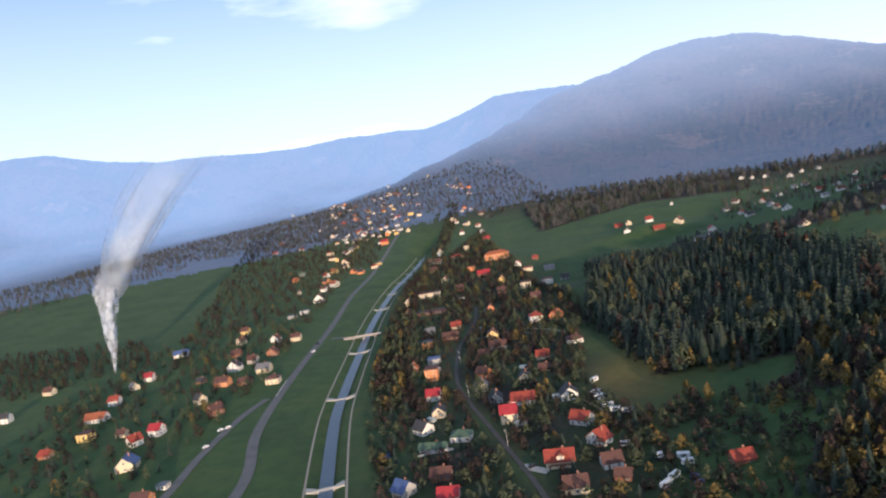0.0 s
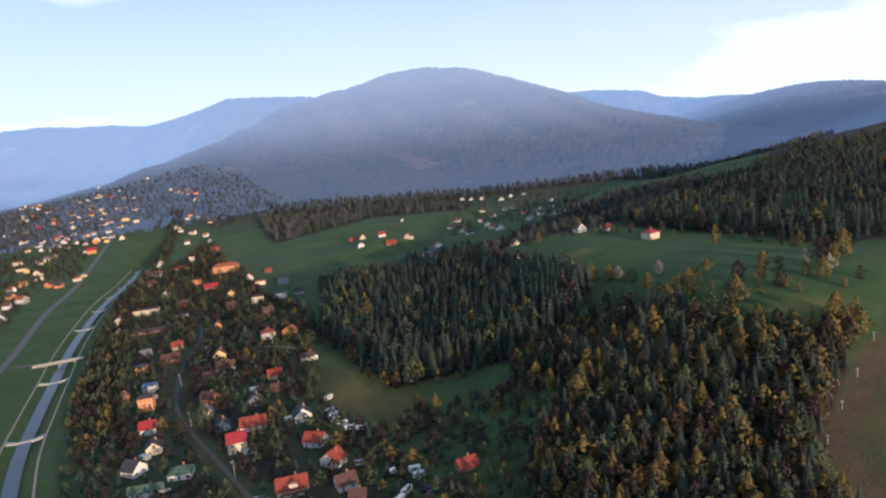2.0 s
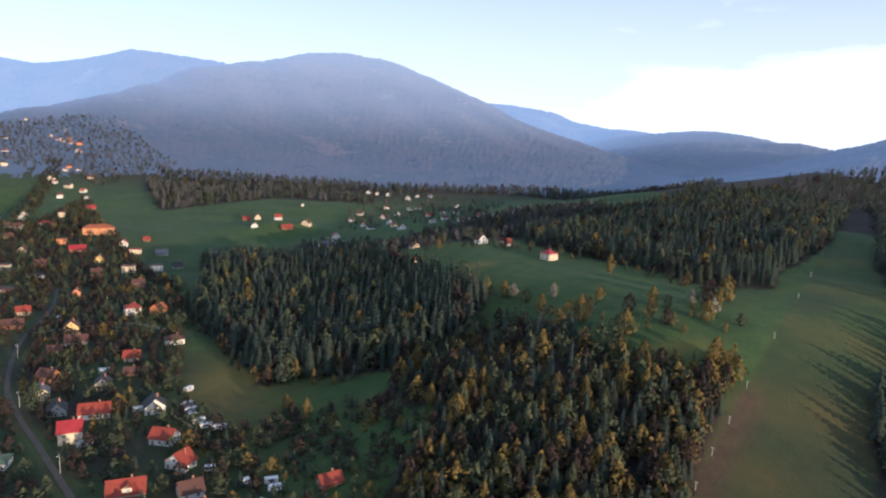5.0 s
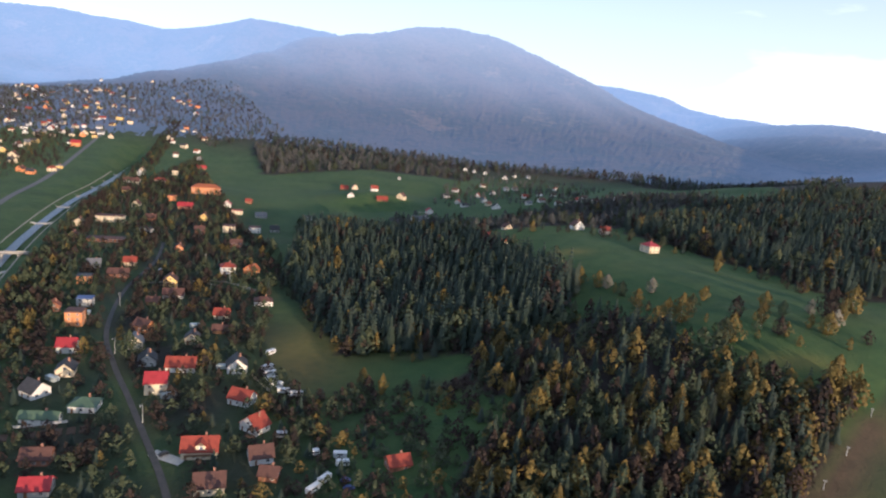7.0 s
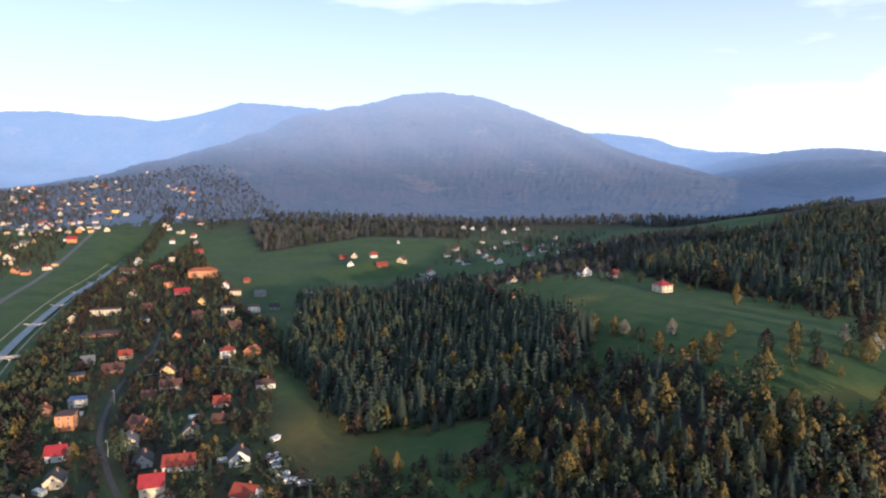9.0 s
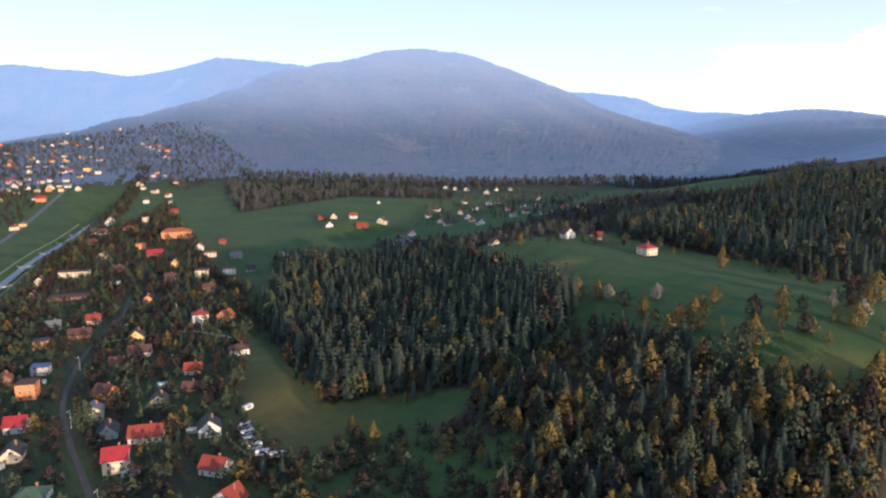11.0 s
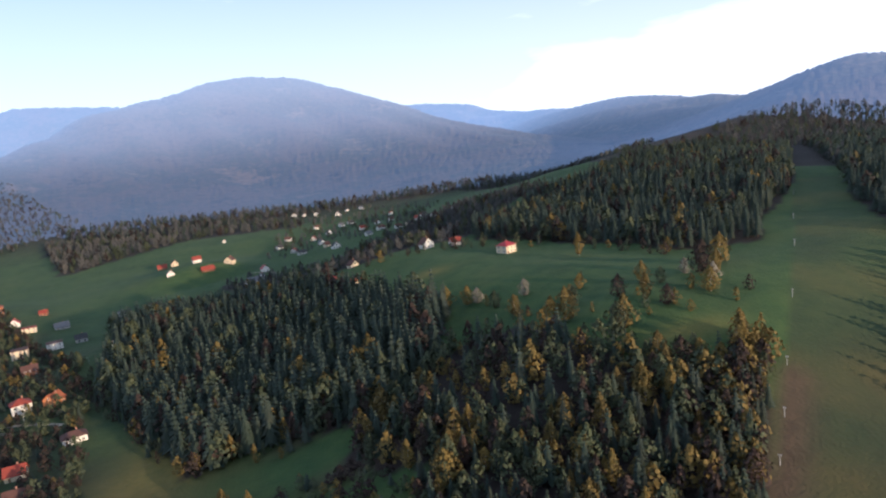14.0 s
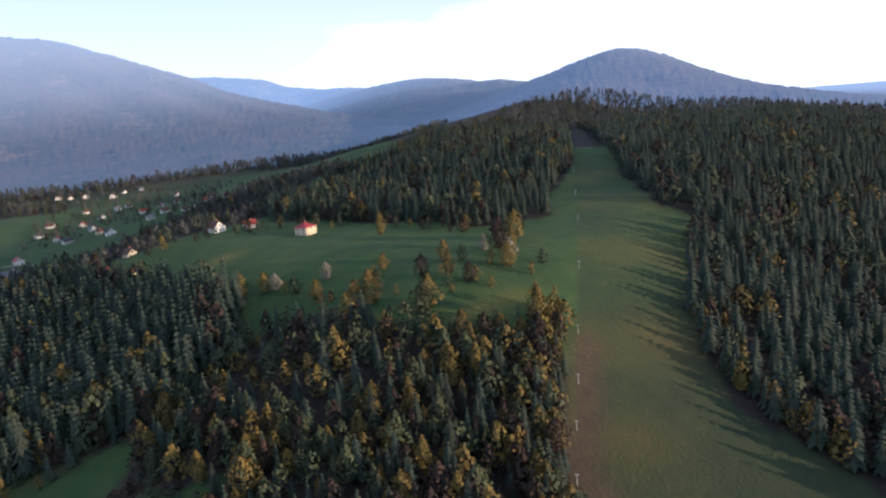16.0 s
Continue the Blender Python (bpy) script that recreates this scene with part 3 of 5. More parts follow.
# ---- trees ----
def spruce_shape(rng, tiers, spokes):
    """A spruce crown one metre high: tiers of drooping, pointed boughs."""
    v, f = [], []
    for k in range(tiers):
        u = k / tiers
        z, r = 0.12 + 0.86 * u, 0.215 * (1 - u) ** 0.8 + 0.012
        turn = rng.uniform(0, 6.28)
        for s in range(spokes):
            a = turn + 6.283 * (s + rng.uniform(-0.25, 0.25)) / spokes
            q, lift = r * rng.uniform(0.7, 1.15), rng.uniform(-0.02, 0.01)
            wide = 3.6 / spokes
            n = len(v)
            v += [(0, 0, z + 0.10 * (1 - 0.5 * u)), (q * 0.55 * math.cos(a - wide), q * 0.55 * math.sin(a - wide), z + 0.01), (q * math.cos(a), q * math.sin(a), z - 0.055 * (1 - u) + lift), (q * 0.55 * math.cos(a + wide), q * 0.55 * math.sin(a + wide), z + 0.01)]
            f += [(n, n + 1, n + 2), (n, n + 2, n + 3)]
    return np.array(v), f


def leafy_shape(rng, leaves, slim=0.3, low=0.22, leaf=1.0):
    """A crown one metre high: leaf clumps in an uneven, upright egg with gaps and stray sprays."""
    ph = rng.uniform(0, 6.28, 4)
    v, f = [], []
    for k in range(leaves):
        u = (k + rng.random()) / leaves
        a = rng.uniform(0, 6.283)
        r = 0.62 * slim * math.sin(3.0 * u ** 0.75 + 0.12) * (0.8 + 0.22 * math.sin(3 * a + ph[0] + 5 * u) + 0.2 * math.sin(2 * a + ph[1] - 9 * u))
        r *= rng.uniform(0.35, 1.05) ** 0.5
        c = np.array((r * math.cos(a), r * math.sin(a), low + (1 - low) * u + rng.normal(0, 0.015)))
        out = np.array((math.cos(a), math.sin(a), 0.5)) + rng.normal(0, 0.45, 3)
        side = np.cross(out, rng.normal(0, 1, 3))
        side /= np.linalg.norm(side)
        up = np.cross(out, side)
        up /= np.linalg.norm(up)
        side, up = side * rng.uniform(0.025, 0.045) * leaf, up * rng.uniform(0.025, 0.045) * leaf
        n = len(v)
        v += [tuple(c - side), tuple(c + up), tuple(c + side), tuple(c - up)]
        f.append((n, n + 1, n + 2, n + 3))
    return np.array(v), f


def trunk_shape(top=0.9, thick=0.014, limbs=5, seed=1):
    """A tapered trunk one metre high with a few limbs."""
    rng = np.random.default_rng(seed)
    v, f = [], []

    def stick(a, b, ra, rb):
        a, b = np.array(a), np.array(b)
        n = len(v)
        for p, r in ((a, ra), (b, rb)):
            for k in range(5):
                v.append((p[0] + r * math.cos(k * 1.2566), p[1] + r * math.sin(k * 1.2566), p[2]))
        for k in range(5):
            f.append((n + k, n + (k + 1) % 5, n + 5 + (k + 1) % 5, n + 5 + k))

    stick((0, 0, -0.03), (0, 0, top * 0.5), thick, thick * 0.7)
    stick((0, 0, top * 0.5), (0.01, 0.01, top), thick * 0.7, thick * 0.2)
    for k in range(limbs):
        z = rng.uniform(0.3, 0.65)
        a = rng.uniform(0, 6.28)
        stick((0, 0, z), (0.15 * math.cos(a), 0.15 * math.sin(a), z + 0.16), thick * 0.5, thick * 0.15)
    return np.array(v), f


def shape_mesh(name, shape, mat):
    me = bpy.data.meshes.new(name)
    me.from_pydata(shape[0].tolist(), [], shape[1])
    me.materials.append(mat)
    return me


crng = np.random.default_rng(11)
SPRUCES = [spruce_shape(crng, 13, 9) for _ in range(4)]
CROWNS = [leafy_shape(crng, 600, 0.68, 0.06, 0.98) for _ in range(3)] + [leafy_shape(crng, 520, 0.42, 0.08, 0.9) for _ in range(2)]
SPRUCE_MESH = [shape_mesh("crown", s, LEAF["spruce"]) for s in SPRUCES]
CROWN_MESH = {k: [shape_mesh("crown", s, LEAF[k]) for s in CROWNS] for k in ("green", "yellow", "brown", "blossom")}
SPRUCE_TRUNK = shape_mesh("trunk", trunk_shape(0.95, 0.012, 0), BARK)
LEAFY_TRUNK = shape_mesh("trunk", trunk_shape(0.8, 0.013, 7), BARK)
BIRCH_TRUNK = shape_mesh("trunk", trunk_shape(0.85, 0.009, 5, 3), BIRCH)
TREE_WORDS = {"spruce": "dark green spruce with drooping pointed boughs", "green": "broad tree in young light green leaf", "yellow": "slender tree with yellow spring foliage",
              "brown": "bare tree with reddish brown budding twigs", "blossom": "round fruit tree in pale white blossom"}


def tree(x, y, tall, kind, pick, turn, group):
    """One tree: trunk and crown."""
    root = new("spruce_tree" if kind == "spruce" else "tree")
    root.matrix_basis = pose(x, y, float(land(x, y)) - 0.1, 0, 0, turn)
    tagged(root, TREE_WORDS[kind], "tree", group)
    t = new("trunk", SPRUCE_TRUNK if kind == "spruce" else BIRCH_TRUNK if kind == "yellow" else LEAFY_TRUNK)
    c = new("crown", SPRUCE_MESH[pick % 4] if kind == "spruce" else CROWN_MESH[kind][pick % 5])
    for o in (t, c):
        o.parent = root
        o.scale = (tall * 1.0, tall * 1.0, tall)


def stand(name, spots, shapes, trunk, mat, label):
    """A wood that nobody could count: many trees joined into one mesh."""
    verts, corners, counts, slots, n = [], [], [], [], 0
    packs = [[(np.array(sv), np.array([q for f in sf for q in f]), [len(f) for f in sf], slot) for slot, (sv, sf) in enumerate((shape, trunk))] for shape in shapes]
    for k, (x, y, z, tall, wide, turn) in enumerate(spots):
        c, s = math.cos(turn), math.sin(turn)
        for sv, flat, sizes, slot in packs[k % len(packs)]:
            v = sv * (tall * wide, tall * wide, tall)
            verts.append(np.stack([x + c * v[:, 0] - s * v[:, 1], y + s * v[:, 0] + c * v[:, 1], z + v[:, 2]], 1))
            corners.append(flat + n)
            counts += sizes
            slots += [slot] * len(sizes)
            n += len(v)
    me = bpy.data.meshes.new(name)
    flat, counts = np.concatenate(corners).astype(np.int32), np.array(counts, np.int32)
    me.vertices.add(n)
    me.vertices.foreach_set("co", np.concatenate(verts).astype(np.float32).ravel())
    me.loops.add(len(flat))
    me.loops.foreach_set("vertex_index", flat)
    me.polygons.add(len(counts))
    me.polygons.foreach_set("loop_start", np.r_[0, np.cumsum(counts)[:-1]].astype(np.int32))
    me.materials.append(mat)
    me.materials.append(BARK)
    me.polygons.foreach_set("material_index", np.array(slots, np.int32))
    me.update(calc_edges=True)
    me.validate()
    tagged(new(name, me), label, "trees", kind="stuff")


def scatter(shape, gap, seed, keep=1.0):
    """Uneven spots inside a polygon, about gap metres apart."""
    rng = np.random.default_rng(seed)
    xs, ys = [p[0] for p in shape], [p[1] for p in shape]
    gx, gy = np.meshgrid(np.arange(min(xs), max(xs), gap), np.arange(min(ys), max(ys), gap))
    x = gx.ravel() + rng.uniform(-0.48, 0.48, gx.size) * gap
    y = gy.ravel() + rng.uniform(-0.48, 0.48, gx.size) * gap
    for hx, hy, hr in FOOT:
        x = np.where(np.hypot(x - hx, y - hy) < hr + 4, 1e6, x)
    ok = inside(shape, x, y) & (rng.random(x.size) < keep) & ((far_from(RIVER, x, y) > 22) | (y > 1300)) & ((far_from(MAIN_ROAD, x, y) > 8) | (y > 1300)) & (far_from(TOWN_ROAD, x, y) > 5)
    x, y = x[ok], y[ok]
    return list(zip(x.tolist(), y.tolist(), land(x, y).tolist()))


KINDS = ("spruce", "green", "yellow", "brown", "hazed")
thin_spruces = [spruce_shape(crng, 9, 7) for _ in range(3)]
thin_crowns = [leafy_shape(crng, 130, 0.76, 0.05, 1.65) for _ in range(4)] + [leafy_shape(crng, 120, 0.46, 0.08, 1.4) for _ in range(2)]
thin_trunk = (np.array([(0.012 * math.cos(a), 0.012 * math.sin(a), -0.03) for a in (0, 2.1, 4.2)] + [(0, 0, 0.8)]), [(0, 1, 3), (1, 2, 3), (2, 0, 3)])
many = {k: [] for k in KINDS}
single = {k: 0 for k in KINDS}


def plant(shape, gap, seed, odds, tall, keep=1.0, near=False, slim=1.0):
    """Fill a wood with trees: odds for spruce, green, yellow and brown; tall: least and most height."""
    rng = np.random.default_rng(seed + 100)
    for x, y, z in scatter(shape, gap, seed, keep):
        kind = KINDS[rng.choice(len(odds), p=odds)]
        if math.hypot(x, y) > (2250 if x < -330 else FAR_FROM + 130):
            continue
        high = rng.uniform(*tall) * (1.0 if kind == "spruce" else 0.85)
        wide, turn = rng.uniform(0.8, 1.15) * slim, rng.uniform(0, 6.28)
        if near and single[kind] < (230 if kind == "spruce" else 130):
            single[kind] += 1
            tree(x, y, high, kind, int(rng.integers(0, 20)), math.degrees(turn), "trees of the wood")
        else:
            many[kind].append((x, y, z - 0.2, high, wide, turn))


NEAR_EDGE = [(-46, 338), (0, 338), (40, 322), (22, 300), (45, 255), (20, 210), (30, 120), (120, 90), (128, 180), (150, 205), (168, 222), (180, 246), (150, 262), (120, 250), (70, 260), (50, 330), (0, 370), (-60, 385)]


# ---- houses of the village by the wood ----
house(-126, 267, 18, 9.5, 9, 6.2, "cream", "crimson", "side")
house(-174, 276, 20, 8, 9, 3.6, "cream", "dark", "front")
house(-189, 303, 15, 9, 8, 4, "white", "crimson", "side")
house(-207, 342, 14, 9, 9, 8.5, "orange", "brown", "flat")
house(-220, 376, 14, 9, 7, 5, "grey", "blue", "flat")
house(-231, 361, 30, 7, 8, 3.5, "brick", "rust", "front")
house(-246, 422, 20, 9, 8, 5.5, "orange", "dark", "flat")
house(-261, 462, 25, 9, 8, 3.5, "grey", "grey", "side")
house(-241, 478, 20, 9, 8, 3.5, "cream", "red", "side")
house(-233, 444, 18, 14, 8, 3.2, "brick", "brown", "side")
house(-189, 431, 18, 9, 9, 6, "yellow", "brown", "front", balcony=True)
house(-177, 408, 15, 13, 8, 3.2, "grey", "brown", "side")
house(-183, 390, 15, 8, 6, 2.8, "wood", "brown", "side")
house(-164, 480, 25, 11, 10, 5.8, "white", "red", "hip")
house(-145, 480, -25, 9, 9, 4, "orange", "rust", "front")
house(-116, 411, 20, 12, 9, 3.4, "white", "brown", "hip")
house(-133, 377, 10, 9, 8, 3, "cream", "red", "side")
house(-125, 351, 10, 8, 6, 2.5, "wood", "brown", "side")
house(-167, 343, -20, 10, 8, 3.5, "orange", "brown", "side")
house(-160, 317, 25, 8, 9, 4, "cream", "grey", "front")
house(-144, 297, 22, 8.5, 9, 3.2, "grey", "dark", "front")
house(-134, 331, 15, 7.5, 8, 3.8, "cream", "dark", "front", balcony=True)
house(-125, 294, 12, 14, 9, 3.2, "white", "red", "side")
house(-98, 299, 20, 10, 9, 4, "white", "dark", "front")
house(-84, 264, -15, 10.5, 8.5, 3.4, "white", "red", "side")
house(-71, 240, -30, 10, 8, 3.4, "white", "red", "front")
house(-74, 194, 18, 10.5, 8.5, 3.6, "cream", "brown", "side")
house(-147, 244, 8, 11, 9, 3, "white", "green", "hip")
house(-158, 230, 8, 15, 5, 2.4, "white", "green", "side")
house(-174, 252, -25, 9, 9, 3.5, "white", "dark", "side")
house(-154, 185, -20, 8, 9, 3.6, "grey", "blue", "side")
house(-141, 201, 12, 10, 7, 3, "brick", "brown", "side")
house(-130, 183, 14, 9.5, 7, 3, "grey", "crimson", "side")
house(-128, 165, 12, 7, 7, 3, "brick", "brown", "side")
house(-62, 217, 25, 9, 8, 3.2, "white", "brown", "side")
house(-214, 632, 14, 12, 11, 7, "cream", "brown", "flat")
house(-191, 643, 16, 12, 10, 5.8, "white", "brown", "flat")
house(-184, 561, 20, 10, 9, 4.5, "brick", "brown", "side")
house(-236, 610, 15, 9, 8, 5, "brick", "brown", "side")
house(-284, 599, 12, 11, 8, 3, "white", "dark", "flat")
house(-333, 626, 16, 26, 11, 6, "cream", "brown", "flat")
house(-296, 547, 16, 30, 13, 2.6, "brick", "brown", "flat")
house(-347, 594, 20, 9, 9, 4.5, "cream", "dark", "front")
house(-325, 546, 15, 8, 8, 3, "yellow", "brown", "front")
house(-226, 536, 20, 7, 7, 4, "orange", "brown", "front")
house(-55, 205, 0, 7, 6, 2.6, "brick", "brown", "side")
big_house = house(-86, 217, 14, 13.5, 9.5, 3.8, "cream", "red", "side", balcony=True)

# houses beyond the wood and on the meadow
house(-253, 740, 15, 9, 8, 4, "white", "crimson", "front")
house(-233, 716, 15, 12, 9, 5, "cream", "red", "flat")
house(-290, 708, 20, 16, 9, 3.5, "brick", "crimson", "side")
house(-238, 776, 0, 7, 6, 3.5, "brick", "red", "side", near=False)
house(-206, 718, 25, 12, 9, 2.6, "grey", "grey", "side")
house(-153, 733, 15, 13, 9, 5.5, "white", "dark", "flat")
house(-124, 735, -10, 12, 9, 4, "white", "brown", "side")
house(-126, 877, 10, 9, 8, 4, "white", "dark", "front", near=False)
house(-153, 991, 10, 12, 9, 3.5, "brick", "red", "side", near=False)
house(-139, 1007, 15, 9, 8, 4.5, "cream", "brown", "front", near=False)
house(-98, 914, 15, 10, 9, 5, "white", "red", "side", near=False)
house(-82, 872, 15, 15, 9, 3.2, "brick", "red", "side", near=False)
house(-57, 900, -20, 11, 10, 5.5, "cream", "brown", "front", near=False)
house(-78, 1140, 0, 5, 5, 3, "white", "grey", "front", near=False)
house(-26, 776, 20, 16, 9, 3.5, "white", "grey", "side")
house(-14, 839, 15, 9, 8, 4, "white", "crimson", "front")
house(-18, 792, -10, 8, 8, 4, "white", "dark", "front")
house(41, 547, 10, 9, 8, 3, "white", "crimson", "side")
house(35, 556, 0, 7, 6, 3, "grey", "dark", "side")
house(-7, 217, 25, 9, 7, 3, "brick", "red", "side")
house(-297, 791, 16, 34, 14, 9, "orange", "rust", "hip")
house(-123, 565, -25, 10, 10, 4, "cream", "red", "front")
house(59, 520, 20, 12, 10, 3.5, "cream", "rust", "hip")
house(167, 479, 28, 11, 10, 5.5, "cream", "crimson", "hip")
house(148, 548, 10, 9, 7, 3.4, "white", "red", "side")

# houses of the upper hamlet
house(49, 1430, -20, 9, 7, 4, "white", "dark", "front", near=False, group="houses of the upper hamlet")
house(68, 1420, 12, 8, 7, 3.5, "white", "dark", "front", near=False, group="houses of the upper hamlet")
house(93, 1409, -20, 9, 7, 4, "white", "dark", "front", near=False, group="houses of the upper hamlet")
house(156, 1397, 20, 7, 7, 3.5, "white", "dark", "front", near=False, group="houses of the upper hamlet")
house(132, 1350, -20, 11, 7, 4, "white", "dark", "front", near=False, group="houses of the upper hamlet")
house(220, 1234, 12, 8, 7, 3.5, "white", "red", "front", near=False, group="houses of the upper hamlet")
house(187, 1401, 25, 7, 7, 3.5, "white", "grey", "side", near=False, group="houses of the upper hamlet")
house(130, 930, 20, 9, 7, 3.5, "white", "grey", "side", near=False, group="houses of the upper hamlet")
house(153, 958, 20, 11, 7, 4, "white", "brown", "side", near=False, group="houses of the upper hamlet")
house(171, 916, 15, 9, 7, 3.5, "white", "brown", "side", near=False, group="houses of the upper hamlet")
house(167, 1074, 25, 7, 7, 4, "white", "brown", "front", near=False, group="houses of the upper hamlet")
house(137, 1031, 20, 11, 7, 4, "white", "red", "side", near=False, group="houses of the upper hamlet")
house(188, 1063, 12, 7, 7, 4, "white", "brown", "side", near=False, group="houses of the upper hamlet")
house(186, 907, 20, 11, 7, 4, "cream", "dark", "side", near=False, group="houses of the upper hamlet")
house(208, 957, 25, 8, 7, 3.5, "white", "red", "front", near=False, group="houses of the upper hamlet")
house(226, 923, 12, 9, 7, 4, "white", "brown", "side", near=False, group="houses of the upper hamlet")
house(76, 1178, 25, 11, 7, 3.5, "white", "brown", "side", near=False, group="houses of the upper hamlet")
house(88, 1090, 25, 8, 7, 4, "white", "dark", "front", near=False, group="houses of the upper hamlet")
house(119, 1177, 25, 9, 7, 3.5, "white", "grey", "side", near=False, group="houses of the upper hamlet")
house(138, 1201, 15, 11, 7, 3.5, "white", "dark", "side", near=False, group="houses of the upper hamlet")
house(23, 1081, -20, 11, 7, 3.5, "white", "brown", "side", near=False, group="houses of the upper hamlet")
house(35, 906, 25, 11, 7, 3.5, "white", "dark", "side", near=False, group="houses of the upper hamlet")
house(26, 943, -20, 8, 7, 3.5, "white", "red", "front", near=False, group="houses of the upper hamlet")
house(60, 1037, -20, 9, 7, 3.5, "white", "red", "front", near=False, group="houses of the upper hamlet")
house(70, 919, 25, 8, 7, 4, "cream", "brown", "side", near=False, group="houses of the upper hamlet")
house(79, 888, 15, 11, 7, 4, "white", "dark", "front", near=False, group="houses of the upper hamlet")
house(66, 965, 25, 8, 7, 4, "white", "grey", "front", near=False, group="houses of the upper hamlet")
house(8, 1020, 25, 9, 7, 3.5, "white", "dark", "side", near=False, group="houses of the upper hamlet")
house(263, 942, 25, 9, 7, 4, "white", "brown", "side", near=False, group="houses of the upper hamlet")
house(63, 567, 25, 8, 7, 3.5, "cream", "brown", "front", near=False, group="houses of the upper hamlet")
house(125, 558, 25, 11, 7, 4, "white", "brown", "front", near=False, group="houses of the upper hamlet")
house(220, 760, 25, 11, 7, 4, "white", "red", "side", near=False, group="houses of the upper hamlet")
house(223, 985, -20, 8, 7, 3.5, "white", "brown", "side", near=False, group="houses of the upper hamlet")

# houses on the far bank
house(-518, 369, 15, 9, 8, 4.5, "white", "crimson", "side")
house(-495, 310, 20, 9, 8, 4.5, "white", "red", "side")
house(-474, 275, 18, 17, 9, 3.6, "white", "rust", "side")
house(-443, 241, 14, 9, 9, 6, "yellow", "brown", "flat")
house(-383, 251, 12, 9, 8, 5, "white", "crimson", "side")
house(-387, 235, -20, 9, 8, 4, "white", "red", "front")
house(-356, 202, 30, 12, 10, 4, "cream", "blue", "front")
house(-300, 163, 15, 10, 9, 4.5, "orange", "brown", "side")
house(-588, 275, 20, 9, 8, 5, "white", "dark", "side")
house(-498, 204, 15, 9, 8, 4, "grey", "grey", "front")
house(-449, 214, 10, 8, 7, 3, "brick", "red", "side")
house(-551, 443, 28, 15, 8, 4, "white", "blue", "side")
house(-429, 387, 15, 12, 9, 4.5, "white", "dark", "front")
house(-408, 347, 12, 12, 9, 4.5, "orange", "brown", "side")
house(-398, 309, -20, 9, 8, 4, "cream", "dark", "side")
house(-361, 286, -15, 9, 9, 4.5, "brick", "brown", "front")
house(-389, 379, 15, 12, 9, 4.5, "cream", "grey", "side")
house(-356, 349, 20, 11, 9, 4.5, "cream", "brown", "hip")
house(-386, 349, 12, 11, 7, 3, "wood", "brown", "side")
house(-424, 477, 18, 10, 8, 4.5, "cream", "brown", "side")
house(-451, 478, 10, 9, 8, 4, "white", "brown", "front")
house(-526, 519, 15, 9, 8, 5, "yellow", "brown", "side")
house(-497, 477, -15, 9, 8, 4.5, "cream", "brown", "front")
house(-417, 428, 15, 10, 8, 4, "brick", "brown", "front")
house(-513, 346, -25, 9, 7, 3.5, "cream", "grey", "side")
house(-845, 378, 15, 9, 8, 4.5, "white", "dark", "side")
house(-499, 601, 15, 10, 8, 4, "white", "grey", "flat", near=False)
house(-503, 581, 15, 11, 8, 3.5, "grey", "grey", "flat", near=False)
house(-414, 248, 10, 7, 6, 3, "cream", "brown", "side")
house(-305, 182, 10, 6, 5, 2.5, "white", "grey", "flat")
house(-623, 341, 12, 10, 8, 4, "cream", "brown", "side")
house(-441, 356, 12, 8, 6, 2.6, "wood", "dark", "side")
house(-425, 408, 10, 9, 8, 4, "grey", "brown", "side")
house(-466, 432, 20, 9, 8, 3.6, "brick", "brown", "side")
house(-518, 664, 25, 14, 10, 5, "white", "dark", "front", near=False, group="houses of the far town")
house(-558, 738, 12, 9, 8, 4.5, "white", "brown", "side", near=False, group="houses of the far town")
house(-629, 856, -20, 9, 8, 4.5, "white", "red", "side", near=False, group="houses of the far town")
house(-711, 900, 20, 10, 8, 4, "grey", "green", "side", near=False, group="houses of the far town")
house(-684, 843, 15, 9, 8, 4, "orange", "rust", "side", near=False, group="houses of the far town")
house(-601, 734, 15, 6, 6, 4, "cream", "dark", "front", near=False, group="houses of the far town")
house(-728, 1034, 15, 12, 9, 5, "cream", "brown", "hip", near=False, group="houses of the far town")
house(-925, 1210, -20, 10, 8, 4, "white", "red", "front", near=False, group="houses of the far town")
house(-1063, 1319, 25, 10, 8, 4.5, "orange", "rust", "side", near=False, group="houses of the far town")
house(-1001, 1207, 15, 14, 8, 3.5, "white", "red", "side", near=False, group="houses of the far town")
house(-807, 1229, 15, 9, 8, 4.5, "white", "dark", "front", near=False, group="houses of the far town")
house(-792, 1256, 25, 14, 9, 4, "cream", "grey", "side", near=False, group="houses of the far town")
house(-1007, 1427, 12, 9, 8, 4.5, "white", "dark", "front", near=False, group="houses of the far town")
house(-916, 1355, 20, 9, 8, 3.5, "white", "dark", "side", near=False, group="houses of the far town")
house(-667, 1152, 20, 15, 11, 7, "orange", "crimson", "side", near=False, group="houses of the far town")
house(-973, 1499, 15, 12, 9, 4, "brick", "red", "side", near=False, group="houses of the far town")
house(-821, 1375, -20, 13, 9, 4, "cream", "grey", "side", near=False, group="houses of the far town")
house(-756, 1489, 15, 16, 12, 9, "yellow", "brown", "flat", near=False, group="houses of the far town")
house(-720, 1463, 20, 12, 10, 8, "cream", "brown", "flat", near=False, group="houses of the far town")
house(-671, 1283, 20, 10, 9, 5, "cream", "brown", "front", near=False, group="houses of the far town")
house(-744, 1376, 20, 12, 9, 4.5, "white", "grey", "side", near=False, group="houses of the far town")
house(-918, 1582, 12, 9, 8, 5, "white", "dark", "front", near=False, group="houses of the far town")
